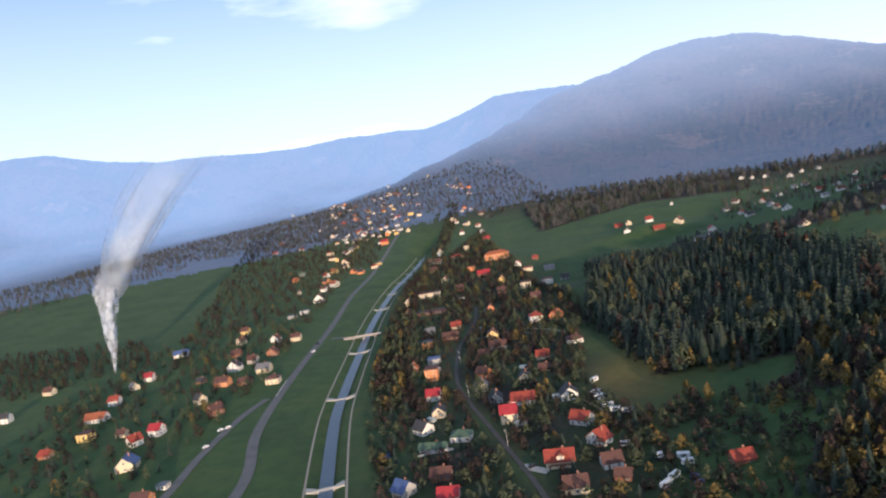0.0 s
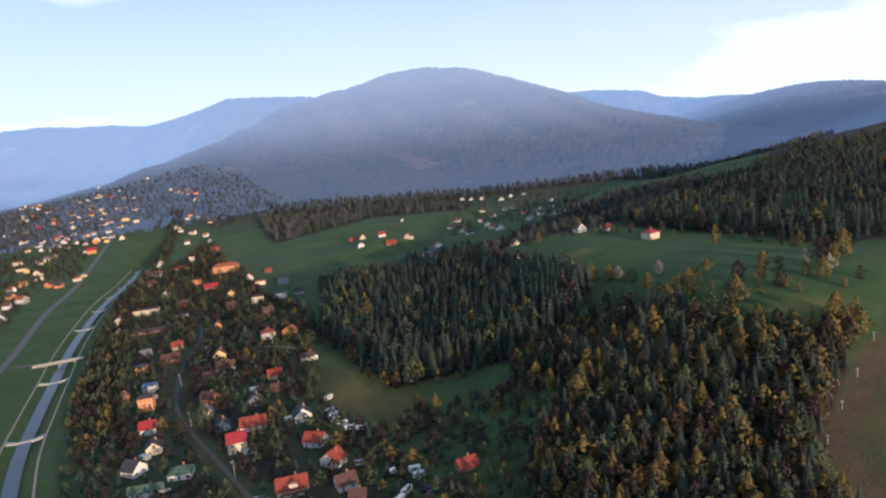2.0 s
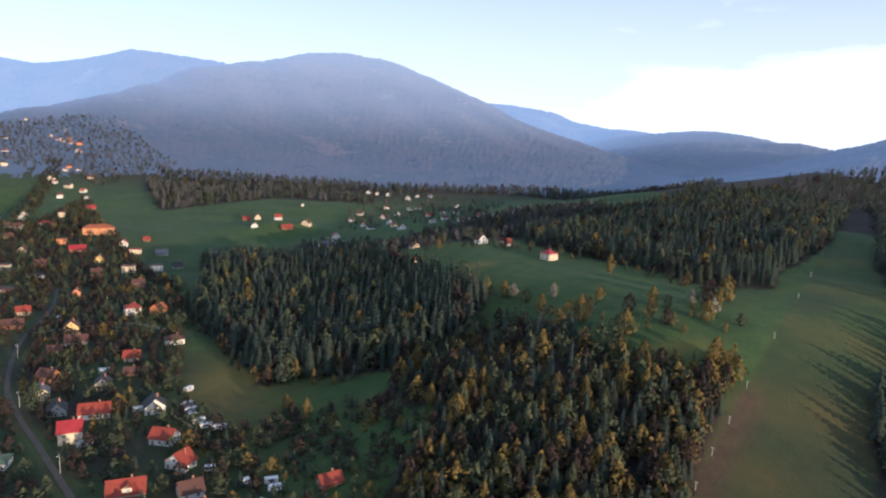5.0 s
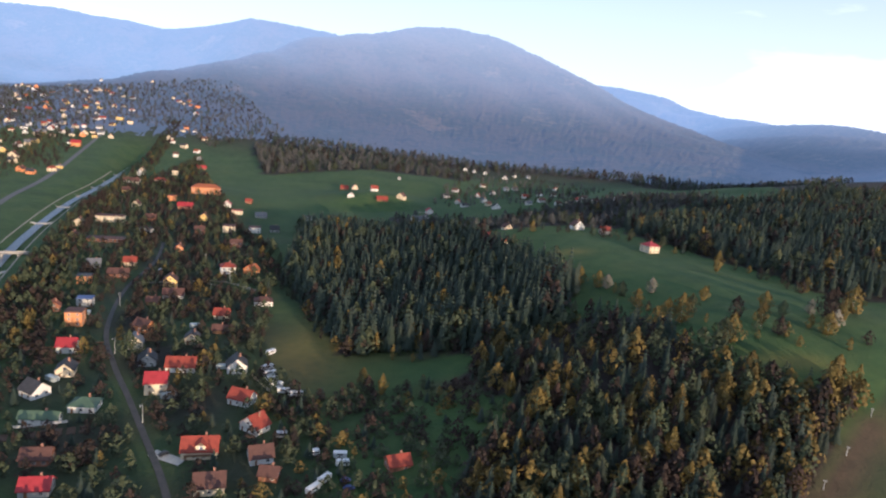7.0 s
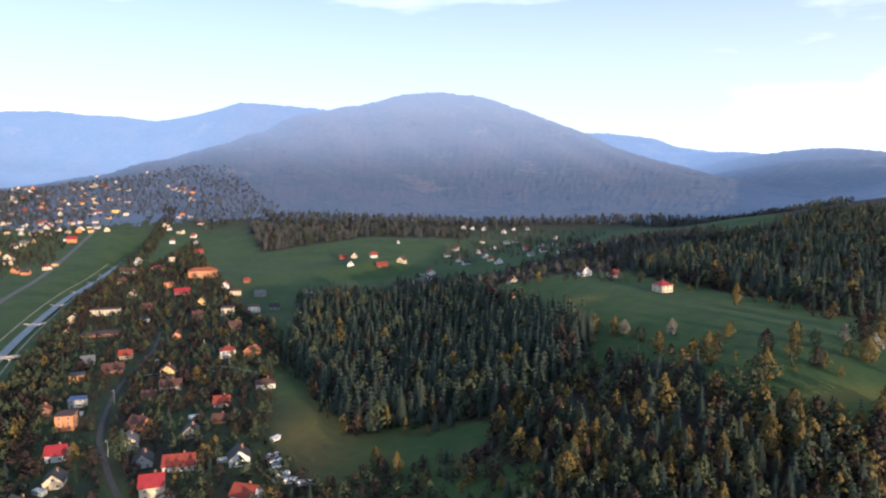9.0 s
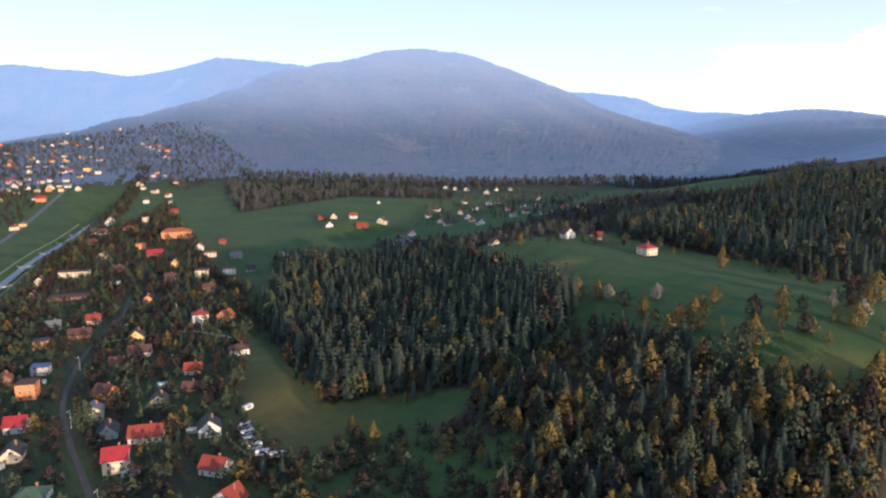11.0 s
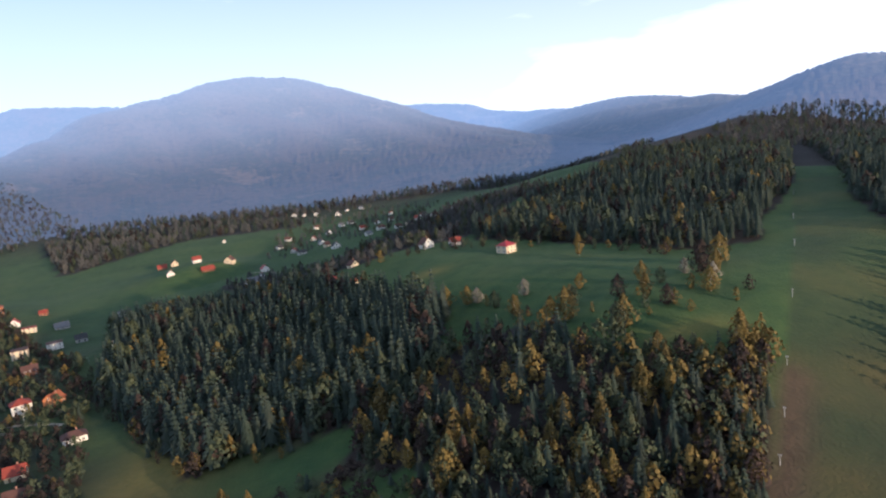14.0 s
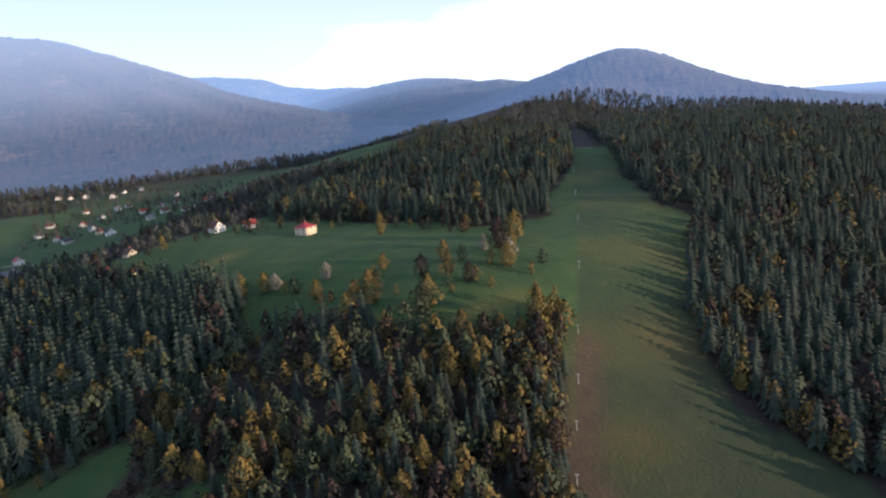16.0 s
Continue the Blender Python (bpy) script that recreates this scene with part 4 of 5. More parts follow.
house(-946, 1694, -20, 9, 8, 5, "cream", "brown", "front", near=False, group="houses of the far town")
house(-932, 2043, 20, 9, 9, 7, "cream", "brown", "front", near=False, group="houses of the far town")
house(-457, 959, 20, 10, 9, 5, "cream", "dark", "front", near=False, group="houses of the far town")
house(-391, 777, 12, 9, 8, 4, "yellow", "brown", "side", near=False, group="houses of the far town")
house(-395, 752, 20, 8, 6, 3, "cream", "grey", "flat", near=False, group="houses of the far town")
house(-341, 698, 12, 8, 9, 4, "cream", "brown", "front", near=False, group="houses of the far town")
house(-435, 868, 25, 9, 8, 4, "white", "brown", "side", near=False, group="houses of the far town")
house(-1312, 1754, 20, 8, 7, 4, "white", "grey", "side", near=False, group="houses of the far town")
house(-1272, 1737, -20, 8, 7, 4, "white", "grey", "side", near=False, group="houses of the far town")
house(-1380, 1963, 20, 8, 7, 4, "white", "grey", "side", near=False, group="houses of the far town")
house(-1510, 2011, 15, 8, 7, 5, "white", "grey", "front", near=False, group="houses of the far town")
house(-1023, 1479, 12, 8, 7, 4, "white", "grey", "side", near=False, group="houses of the far town")
house(-937, 1518, -20, 9, 8, 4, "brick", "red", "side", near=False, group="houses of the far town")
house(-1145, 1955, -20, 9, 8, 4, "white", "grey", "side", near=False, group="houses of the far town")
house(-1156, 2162, 25, 9, 8, 4, "white", "grey", "side", near=False, group="houses of the far town")
house(-398, 890, -20, 18, 10, 4.5, "cream", "red", "hip", near=False)
house(-413, 975, 15, 8, 8, 7, "cream", "brown", "flat", near=False)
house(-317, 736, 12, 9, 9, 6, "orange", "rust", "flat", near=False)
house(-300, 644, 15, 10, 8, 4, "brick", "brown", "side", near=False)
house(-255, 671, 20, 9, 9, 4, "yellow", "brown", "front", near=False)
house(-173, 654, 20, 9, 8, 3.5, "grey", "dark", "side", near=False)
house(-404, 1060, 25, 14, 8, 3, "brick", "crimson", "side", near=False)
house(-443, 1152, 12, 8, 8, 4, "white", "grey", "front", near=False)
house(-449, 937, 25, 9, 8, 5, "white", "dark", "front", near=False)
house(-987, 1663, 25, 9, 9, 5, "orange", "brown", "hip", near=False, group="houses of the far town")
house(-1093, 1787, 25, 14, 8, 4.5, "orange", "dark", "side", near=False, group="houses of the far town")
house(-774, 1912, 25, 9, 9, 4, "cream", "grey", "side", near=False, group="houses of the far town")
house(-519, 1270, -20, 14, 8, 6, "cream", "dark", "side", near=False, group="houses of the far town")
house(-577, 1340, -10, 11, 9, 6, "cream", "dark", "front", near=False, group="houses of the far town")
house(-782, 1221, -20, 10, 9, 4, "cream", "dark", "front", near=False, group="houses of the far town")
house(-973, 1448, 10, 10, 9, 5, "cream", "rust", "hip", near=False, group="houses of the far town")
house(-757, 1230, -10, 9, 8, 4.5, "cream", "brown", "hip", near=False, group="houses of the far town")
house(-707, 1313, 10, 11, 9, 4, "white", "grey", "side", near=False, group="houses of the far town")
house(-556, 765, -20, 14, 9, 6, "white", "rust", "side", near=False, group="houses of the far town")
house(-1011, 1860, 10, 14, 9, 6, "cream", "brown", "side", near=False, group="houses of the far town")
house(-635, 891, 10, 11, 9, 4, "yellow", "rust", "side", near=False, group="houses of the far town")
house(-415, 851, 10, 10, 9, 6, "cream", "brown", "side", near=False, group="houses of the far town")
house(-830, 1528, -10, 9, 9, 4.5, "white", "dark", "front", near=False, group="houses of the far town")
house(-734, 1256, 25, 9, 8, 5, "cream", "grey", "hip", near=False, group="houses of the far town")
house(-985, 1871, 10, 10, 9, 5, "orange", "brown", "side", near=False, group="houses of the far town")
house(-949, 1828, 10, 11, 8, 4, "white", "red", "side", near=False, group="houses of the far town")
house(-489, 1158, 25, 9, 8, 6, "white", "brown", "side", near=False, group="houses of the far town")
house(-832, 1655, -20, 10, 8, 6, "cream", "brown", "hip", near=False, group="houses of the far town")
house(-843, 1279, -20, 10, 9, 5, "white", "dark", "hip", near=False, group="houses of the far town")
house(-796, 1488, 20, 14, 8, 4, "white", "red", "side", near=False, group="houses of the far town")
house(-727, 1109, 25, 9, 9, 6, "cream", "grey", "side", near=False, group="houses of the far town")
house(-695, 1267, 20, 9, 9, 6, "yellow", "brown", "hip", near=False, group="houses of the far town")
house(-658, 967, 10, 14, 8, 5, "cream", "brown", "front", near=False, group="houses of the far town")
house(-1083, 1662, 20, 9, 9, 5, "yellow", "rust", "side", near=False, group="houses of the far town")
house(-1065, 1702, -10, 10, 8, 6, "white", "brown", "hip", near=False, group="houses of the far town")
house(-726, 1083, -20, 10, 8, 4.5, "white", "brown", "front", near=False, group="houses of the far town")
house(-791, 1620, 10, 14, 9, 4.5, "white", "red", "hip", near=False, group="houses of the far town")
house(-1260, 1897, -20, 9, 9, 4, "white", "brown", "front", near=False, group="houses of the far town")
house(-798, 1467, -20, 14, 9, 4, "white", "brown", "side", near=False, group="houses of the far town")
house(-560, 921, 20, 9, 8, 4, "yellow", "grey", "hip", near=False, group="houses of the far town")
house(-865, 1455, 20, 9, 9, 6, "cream", "grey", "front", near=False, group="houses of the far town")
house(-704, 1014, 25, 10, 8, 4, "yellow", "brown", "front", near=False, group="houses of the far town")
house(-704, 1768, 25, 9, 9, 4.5, "white", "rust", "side", near=False, group="houses of the far town")
house(-684, 1766, 10, 14, 9, 6, "orange", "red", "hip", near=False, group="houses of the far town")
house(-718, 1265, 25, 11, 8, 4, "orange", "rust", "front", near=False, group="houses of the far town")
house(-594, 801, -20, 11, 8, 4.5, "orange", "dark", "side", near=False, group="houses of the far town")
house(-859, 1594, -10, 10, 8, 6, "yellow", "dark", "front", near=False, group="houses of the far town")
house(-768, 1280, -20, 10, 9, 4, "white", "brown", "side", near=False, group="houses of the far town")
house(-975, 1923, -20, 9, 8, 4, "white", "grey", "side", near=False, group="houses of the far town")
house(-595, 1450, 20, 10, 9, 4.5, "cream", "grey", "hip", near=False, group="houses of the far town")
house(-962, 1736, 20, 9, 9, 6, "cream", "brown", "side", near=False, group="houses of the far town")
house(-903, 1799, -20, 9, 9, 4.5, "cream", "dark", "side", near=False, group="houses of the far town")
house(-1021, 1828, 10, 9, 8, 6, "white", "brown", "front", near=False, group="houses of the far town")
house(-1118, 1677, -10, 9, 8, 6, "cream", "grey", "front", near=False, group="houses of the far town")
house(-896, 1654, 10, 9, 9, 6, "cream", "red", "hip", near=False, group="houses of the far town")
house(-1198, 1887, 25, 11, 8, 6, "orange", "red", "front", near=False, group="houses of the far town")
house(-781, 1351, -10, 10, 9, 6, "cream", "red", "hip", near=False, group="houses of the far town")
house(-689, 1172, 25, 9, 8, 4, "white", "dark", "side", near=False, group="houses of the far town")
house(-735, 1140, -10, 14, 9, 4.5, "yellow", "dark", "side", near=False, group="houses of the far town")
house(-842, 1241, 25, 10, 9, 4, "cream", "red", "hip", near=False, group="houses of the far town")
house(-878, 1536, 25, 9, 9, 4, "white", "dark", "side", near=False, group="houses of the far town")
house(-749, 1801, -20, 14, 8, 6, "white", "red", "side", near=False, group="houses of the far town")
house(-850, 1647, -10, 9, 9, 5, "cream", "rust", "front", near=False, group="houses of the far town")
house(-726, 1318, 25, 10, 9, 4, "cream", "dark", "side", near=False, group="houses of the far town")
house(-909, 1329, 20, 9, 9, 6, "cream", "rust", "front", near=False, group="houses of the far town")
house(-571, 1459, 10, 9, 9, 5, "white", "brown", "hip", near=False, group="houses of the far town")
house(-838, 1337, 10, 9, 9, 6, "cream", "red", "side", near=False, group="houses of the far town")
house(-559, 854, 10, 10, 9, 4, "orange", "dark", "side", near=False, group="houses of the far town")
house(-1271, 1937, 20, 9, 9, 5, "cream", "red", "front", near=False, group="houses of the far town")
house(-871, 1786, -10, 14, 9, 4, "white", "brown", "side", near=False, group="houses of the far town")
house(-1132, 1927, 25, 14, 8, 4, "cream", "dark", "side", near=False, group="houses of the far town")
house(-730, 1825, -10, 9, 8, 4, "yellow", "rust", "side", near=False, group="houses of the far town")
house(-730, 1781, -20, 9, 8, 5, "cream", "brown", "side", near=False, group="houses of the far town")
house(-521, 1383, 20, 14, 9, 4.5, "cream", "brown", "side", near=False, group="houses of the far town")
house(-856, 1315, -20, 9, 8, 6, "white", "dark", "side", near=False, group="houses of the far town")
house(-775, 1100, -10, 14, 8, 6, "cream", "red", "hip", near=False, group="houses of the far town")
house(-1226, 1895, 10, 11, 8, 5, "cream", "brown", "side", near=False, group="houses of the far town")
house(-478, 1230, -10, 9, 9, 4, "white", "rust", "side", near=False, group="houses of the far town")
house(-811, 1329, -20, 10, 8, 5, "white", "grey", "front", near=False, group="houses of the far town")
house(-580, 866, -10, 10, 9, 4, "orange", "brown", "front", near=False, group="houses of the far town")
house(-649, 1666, -10, 11, 9, 6, "white", "rust", "front", near=False, group="houses of the far town")
house(-1013, 1883, -10, 14, 9, 5, "cream", "grey", "front", near=False, group="houses of the far town")
house(-954, 1619, -20, 9, 9, 5, "yellow", "brown", "side", near=False, group="houses of the far town")
house(-801, 1301, -10, 14, 8, 4, "white", "red", "front", near=False, group="houses of the far town")
house(-728, 1290, 25, 14, 8, 4, "cream", "brown", "front", near=False, group="houses of the far town")
house(-996, 1600, -10, 14, 8, 4.5, "orange", "red", "hip", near=False, group="houses of the far town")
house(-953, 1534, -10, 14, 8, 4, "orange", "dark", "front", near=False, group="houses of the far town")
house(-848, 1373, 20, 9, 8, 4, "white", "red", "side", near=False, group="houses of the far town")
house(-554, 893, 25, 11, 9, 5, "cream", "red", "hip", near=False, group="houses of the far town")
house(-601, 1486, 20, 10, 9, 5, "orange", "brown", "side", near=False, group="houses of the far town")
house(-634, 928, -20, 14, 8, 4.5, "cream", "dark", "side", near=False, group="houses of the far town")
house(-919, 1661, 10, 10, 9, 5, "orange", "dark", "side", near=False, group="houses of the far town")
house(-909, 1528, 25, 11, 9, 4, "cream", "brown", "side", near=False, group="houses of the far town")
house(-558, 1309, 10, 9, 8, 5, "white", "red", "hip", near=False, group="houses of the far town")
house(-1157, 1810, -10, 14, 8, 5, "white", "brown", "front", near=False, group="houses of the far town")
house(-772, 1368, 25, 11, 9, 6, "white", "red", "hip", near=False, group="houses of the far town")
house(-1070, 1858, 10, 10, 9, 4, "orange", "grey", "hip", near=False, group="houses of the far town")
house(-1085, 1626, 10, 14, 9, 4, "cream", "brown", "front", near=False, group="houses of the far town")
house(-891, 1590, 10, 11, 9, 6, "yellow", "red", "side", near=False, group="houses of the far town")
house(-784, 1845, 20, 10, 9, 4, "cream", "brown", "front", near=False, group="houses of the far town")
house(-1042, 1821, -10, 11, 9, 4.5, "white", "rust", "hip", near=False, group="houses of the far town")
house(-739, 1422, -10, 10, 9, 4, "yellow", "brown", "side", near=False, group="houses of the far town")
house(-966, 1554, -10, 9, 8, 4, "cream", "grey", "side", near=False, group="houses of the far town")
house(-1072, 1614, 25, 11, 8, 5, "cream", "grey", "side", near=False, group="houses of the far town")


# ---- woods ----
plant(NEAR_EDGE, 7.0, 1, (0.36, 0.24, 0.26, 0.14), (8, 18), near=True)
plant(SPRUCE_WOOD, 5.2, 2, (0.82, 0.1, 0.03, 0.05), (16, 27))
plant(MIXED_WOOD, 7.4, 3, (0.42, 0.28, 0.16, 0.14), (9, 18))
plant(SLOPE_WOOD, 8.6, 4, (0.85, 0.08, 0.02, 0.05), (13, 22), slim=1.2)
plant(BACK_WOOD, 8.0, 5, (0.74, 0.14, 0.03, 0.09), (13, 23), slim=1.1)
EAST_HILL = [(476, 480), (760, 800), (800, 1080), (1150, 1180), (1500, 1350), (1700, 900), (1500, 300), (1000, 0), (500, 40), (900, 150), (1100, 700)]
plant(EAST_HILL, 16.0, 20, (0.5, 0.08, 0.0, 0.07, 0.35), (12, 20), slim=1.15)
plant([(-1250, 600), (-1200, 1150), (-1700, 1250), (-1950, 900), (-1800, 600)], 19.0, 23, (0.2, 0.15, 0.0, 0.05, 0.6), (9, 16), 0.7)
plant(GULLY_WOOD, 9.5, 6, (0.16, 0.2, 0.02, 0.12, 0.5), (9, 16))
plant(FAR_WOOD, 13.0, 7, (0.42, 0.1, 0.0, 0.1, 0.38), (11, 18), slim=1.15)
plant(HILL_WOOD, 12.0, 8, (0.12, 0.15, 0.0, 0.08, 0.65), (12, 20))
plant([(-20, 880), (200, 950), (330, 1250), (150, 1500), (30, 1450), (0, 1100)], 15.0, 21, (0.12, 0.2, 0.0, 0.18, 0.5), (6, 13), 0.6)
TOWN = [(-60, 150), (-40, 250), (-90, 320), (-110, 400), (-130, 520), (-200, 640), (-330, 900), (-460, 1200), (-400, 700), (-300, 420), (-250, 330), (-190, 210), (-120, 120)]
WEST_BANK = [(-300, 130), (-360, 330), (-460, 560), (-560, 800), (-720, 1200), (-1100, 1800), (-1300, 1500), (-900, 900), (-620, 520), (-560, 300), (-420, 120)]
WEST_HEDGE = [(-640, 330), (-580, 430), (-700, 520), (-900, 480), (-1000, 330), (-800, 250)]
VALLEY_END = [(-1000, 1250), (-620, 1500), (-480, 1300), (-400, 1600), (-700, 2100), (-1500, 2100), (-2000, 1500), (-1700, 1150)]
plant(TOWN, 6.4, 9, (0.12, 0.4, 0.05, 0.43), (4.5, 11.5), 0.75, slim=1.3)
WOOD_FRINGE = [(-135, 560), (-128, 480), (-82, 385), (-56, 335), (-5, 322), (30, 300), (45, 322), (0, 345), (-44, 350), (-66, 392), (-108, 490), (-112, 560)]
plant(WOOD_FRINGE, 7.0, 22, (0.4, 0.2, 0.06, 0.34), (6, 15), 0.45)
plant(WEST_BANK, 11.5, 10, (0.16, 0.34, 0.02, 0.48), (5, 12), 0.7, slim=1.25)
plant(WEST_HEDGE, 9.0, 12, (0.2, 0.25, 0.0, 0.55), (6, 12), 0.7)
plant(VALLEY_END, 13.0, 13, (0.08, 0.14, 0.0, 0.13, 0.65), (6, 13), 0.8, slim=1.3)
BUSHES = [(-75, 270), (-20, 290), (28, 290), (45, 255), (20, 210), (30, 120), (-20, 130), (-65, 180), (-45, 215)]
plant(BUSHES, 5.6, 14, (0.08, 0.34, 0.1, 0.48), (4, 9), 0.75, slim=1.5)
RIVERSIDE = [(-225, 280), (-262, 345), (-318, 470), (-300, 480), (-240, 360), (-205, 290)]
plant(RIVERSIDE, 7.0, 15, (0.05, 0.55, 0.15, 0.25), (7, 14), 0.9)
EAST_BANK = [(p.x + way.y * off, p.y - way.x * off) for off, order in ((23, 1), (52, -1)) for p, way in along(RIVER, 40)[8:-12][::order]]
plant(EAST_BANK, 8.0, 24, (0.12, 0.4, 0.05, 0.43), (6, 13), 0.75, slim=1.2)
FAR_BANK = [(-560, 900), (-640, 900), (-900, 1500), (-820, 1520)]
plant(FAR_BANK, 12.0, 25, (0.15, 0.35, 0.02, 0.48), (5, 11), 0.7, slim=1.2)
SLOPE_EDGE = [(232, 90), (222, 150), (226, 195), (262, 236), (276, 230), (240, 185), (238, 140), (246, 90)]
plant(SLOPE_EDGE, 6.0, 16, (0.12, 0.28, 0.36, 0.24), (9, 16), 0.95)
TRACK_EDGE = [(120, 150), (128, 185), (160, 215), (196, 250), (190, 262), (150, 226), (112, 190)]
plant(TRACK_EDGE, 5.5, 17, (0.0, 0.12, 0.6, 0.28), (11, 17), 0.9)
plant([(100, 340), (120, 400), (155, 380), (190, 320), (235, 300), (190, 275), (150, 280)], 15.0, 18, (0.0, 0.3, 0.45, 0.25), (5, 10), 0.6)
plant([(60, 545), (130, 560), (240, 500), (262, 400), (235, 380), (200, 470), (120, 535)], 9.0, 19, (0.2, 0.3, 0.1, 0.4), (6, 12), 0.7)

for kind, words in (("spruce", "dense dark green spruce wood on the hillside"), ("green", "many trees in young green leaf"), ("yellow", "many slender trees in yellow spring leaf"), ("brown", "many bare trees with brown budding twigs"), ("hazed", "bare grey-brown woods on the far slopes, paled for haze")):
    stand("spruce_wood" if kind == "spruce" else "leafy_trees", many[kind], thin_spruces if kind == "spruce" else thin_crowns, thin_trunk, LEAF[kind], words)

# single trees that stand out on the meadow and at the edge of the wood
lone = "single trees on the meadow"
for x, y, tall, kind in ((118, 372, 8, "green"), (160, 350, 7, "yellow"), (186, 330, 9, "yellow"), (192, 322, 7, "green"), (205, 300, 10, "yellow"), (122, 352, 9, "yellow"), (146, 330, 8, "green"), (178, 296, 8, "brown"), (98, 402, 10, "yellow"), (90, 410, 9, "green"), (232, 342, 11, "brown"), (212, 330, 7, "blossom")):
    tree(x, y, tall * 1.3, kind, x % 3, y % 90, lone)
tree(136, 371, 10, "blossom", 0, 10, lone)
tree(113, 388, 10, "blossom", 1, 60, lone)
tree(108, 392, 12, "yellow", 2, 0, lone)
tree(173, 306, 14, "yellow", 3, 0, lone)
tree(165, 318, 12, "brown", 1, 0, lone)
tree(134, 314, 17, "yellow", 0, 40, lone)
tree(128, 318, 14, "yellow", 1, 90, lone)
tree(150, 288, 16, "yellow", 2, 0, lone)
tree(144, 284, 16, "green", 0, 0, lone)
tree(174, 242, 20, "yellow", 3, 0, lone)
tree(180, 250, 18, "yellow", 4, 70, lone)
tree(168, 236, 17, "brown", 2, 0, lone)
tree(216, 312, 10, "blossom", 2, 0, lone)
tree(224, 320, 14, "yellow", 3, 20, lone)
tree(219, 326, 16, "brown", 0, 20, lone)
tree(26, 386, 21, "green", 3, 0, lone)
tree(-11, 339, 27, "spruce", 1, 0, lone)
tree(-22, 342, 24, "spruce", 2, 0, lone)
tree(-31, 294, 10, "yellow", 0, 0, lone)
tree(-20, 281, 12, "yellow", 3, 30, lone)
tree(-27, 283, 10, "brown", 1, 30, lone)
tree(240, 337, 17, "yellow", 1, 0, lone)
tree(196, 420, 16, "yellow", 3, 0, lone)
tree(-155, 300, 16, "green", 1, 0, lone)


# ---- along the river ----
def weir(x, y, turn):
    """A low concrete sill across the river with two slanting wing walls."""
    root = new("weir")
    root.matrix_basis = pose(x, y, -1.5, 0, 0, turn)
    tagged(root, "pale concrete weir across the shallow river", "weir", "weirs along the river")
    bm = bmesh.new()
    box(bm, -5, -0.9, -0.8, 5, 0.9, 0.45)
    box(bm, -4.5, -2.0, -0.8, 4.5, -0.9, 0.1)
    part("sill", bm, CONCRETE, root)
    for s in (-1, 1):
        bm = bmesh.new()
        slab(bm, [(s * 5, -1.6, 0.7), (s * 10, -3, 1.6), (s * 10, 2.5, 1.6), (s * 5, 1.4, 0.7)][::s], 1.2)
        part("wing_wall", bm, CONCRETE, root)
    return root


line = along(RIVER, 8)
for want in (188, 314, 432, 608, 696, 780, 850, 920, 1000, 1090, 1190):
    p, way = min(line, key=lambda q: abs(q[0].y - want))
    weir(p.x, p.y, math.degrees(math.atan2(way.y, way.x)) - 90)


def bridge():
    p, way = min(line, key=lambda q: abs(q[0].y - 478))
    root = new("bridge")
    root.matrix_basis = pose(p.x - 2, p.y, 0.6, 0, 0, math.degrees(math.atan2(way.y, way.x)) - 90)
    tagged(root, "flat concrete road bridge over the river with pale railings", "bridge")
    bm = bmesh.new()
    box(bm, -20, -2.6, 0.0, 18, 2.6, 0.8)
    part("deck", bm, ASPHALT, root)
    for s in (-1, 1):
        bm = bmesh.new()
        box(bm, -20, s * 2.55 - 0.1, 0.8, 18, s * 2.55 + 0.1, 1.6)
        part("railing", bm, CONCRETE, root)
    for px in (-11, 0, 11):
        bm = bmesh.new()
        box(bm, px - 0.5, -2.3, -4.5, px + 0.5, 2.3, 0.0)
        part("pier", bm, CONCRETE, root)


bridge()
for off, name in ((11, "bank_path"), (-11, "bank_path")):
    pts = [(p.x + way.y * off, p.y - way.x * off) for p, way in along(RIVER, 40)]
    ribbon("path", pts[:28], 1.2, GRAVEL, 0.3, "narrow pale path on top of the river bank", "path", 1)
ribbon("road", [(-376, 470), (-352, 479)], 6, ASPHALT, 0.6, "grey road leading onto the bridge", "road")


# ---- vehicles ----
PAINT = {"white": surface("white_paint", [(0.66, 0.66, 0.66), (0.76, 0.76, 0.76)], 2, 0.35), "blue": surface("blue_paint", [(0.04, 0.06, 0.2), (0.06, 0.09, 0.26)], 2, 0.35), "black": surface("dark_paint", [(0.02, 0.02, 0.025), (0.04, 0.04, 0.045)], 2, 0.3)}
RUBBER = surface("tyre_rubber", [(0.015, 0.015, 0.015), (0.03, 0.03, 0.03)], 0.3, 0.9)


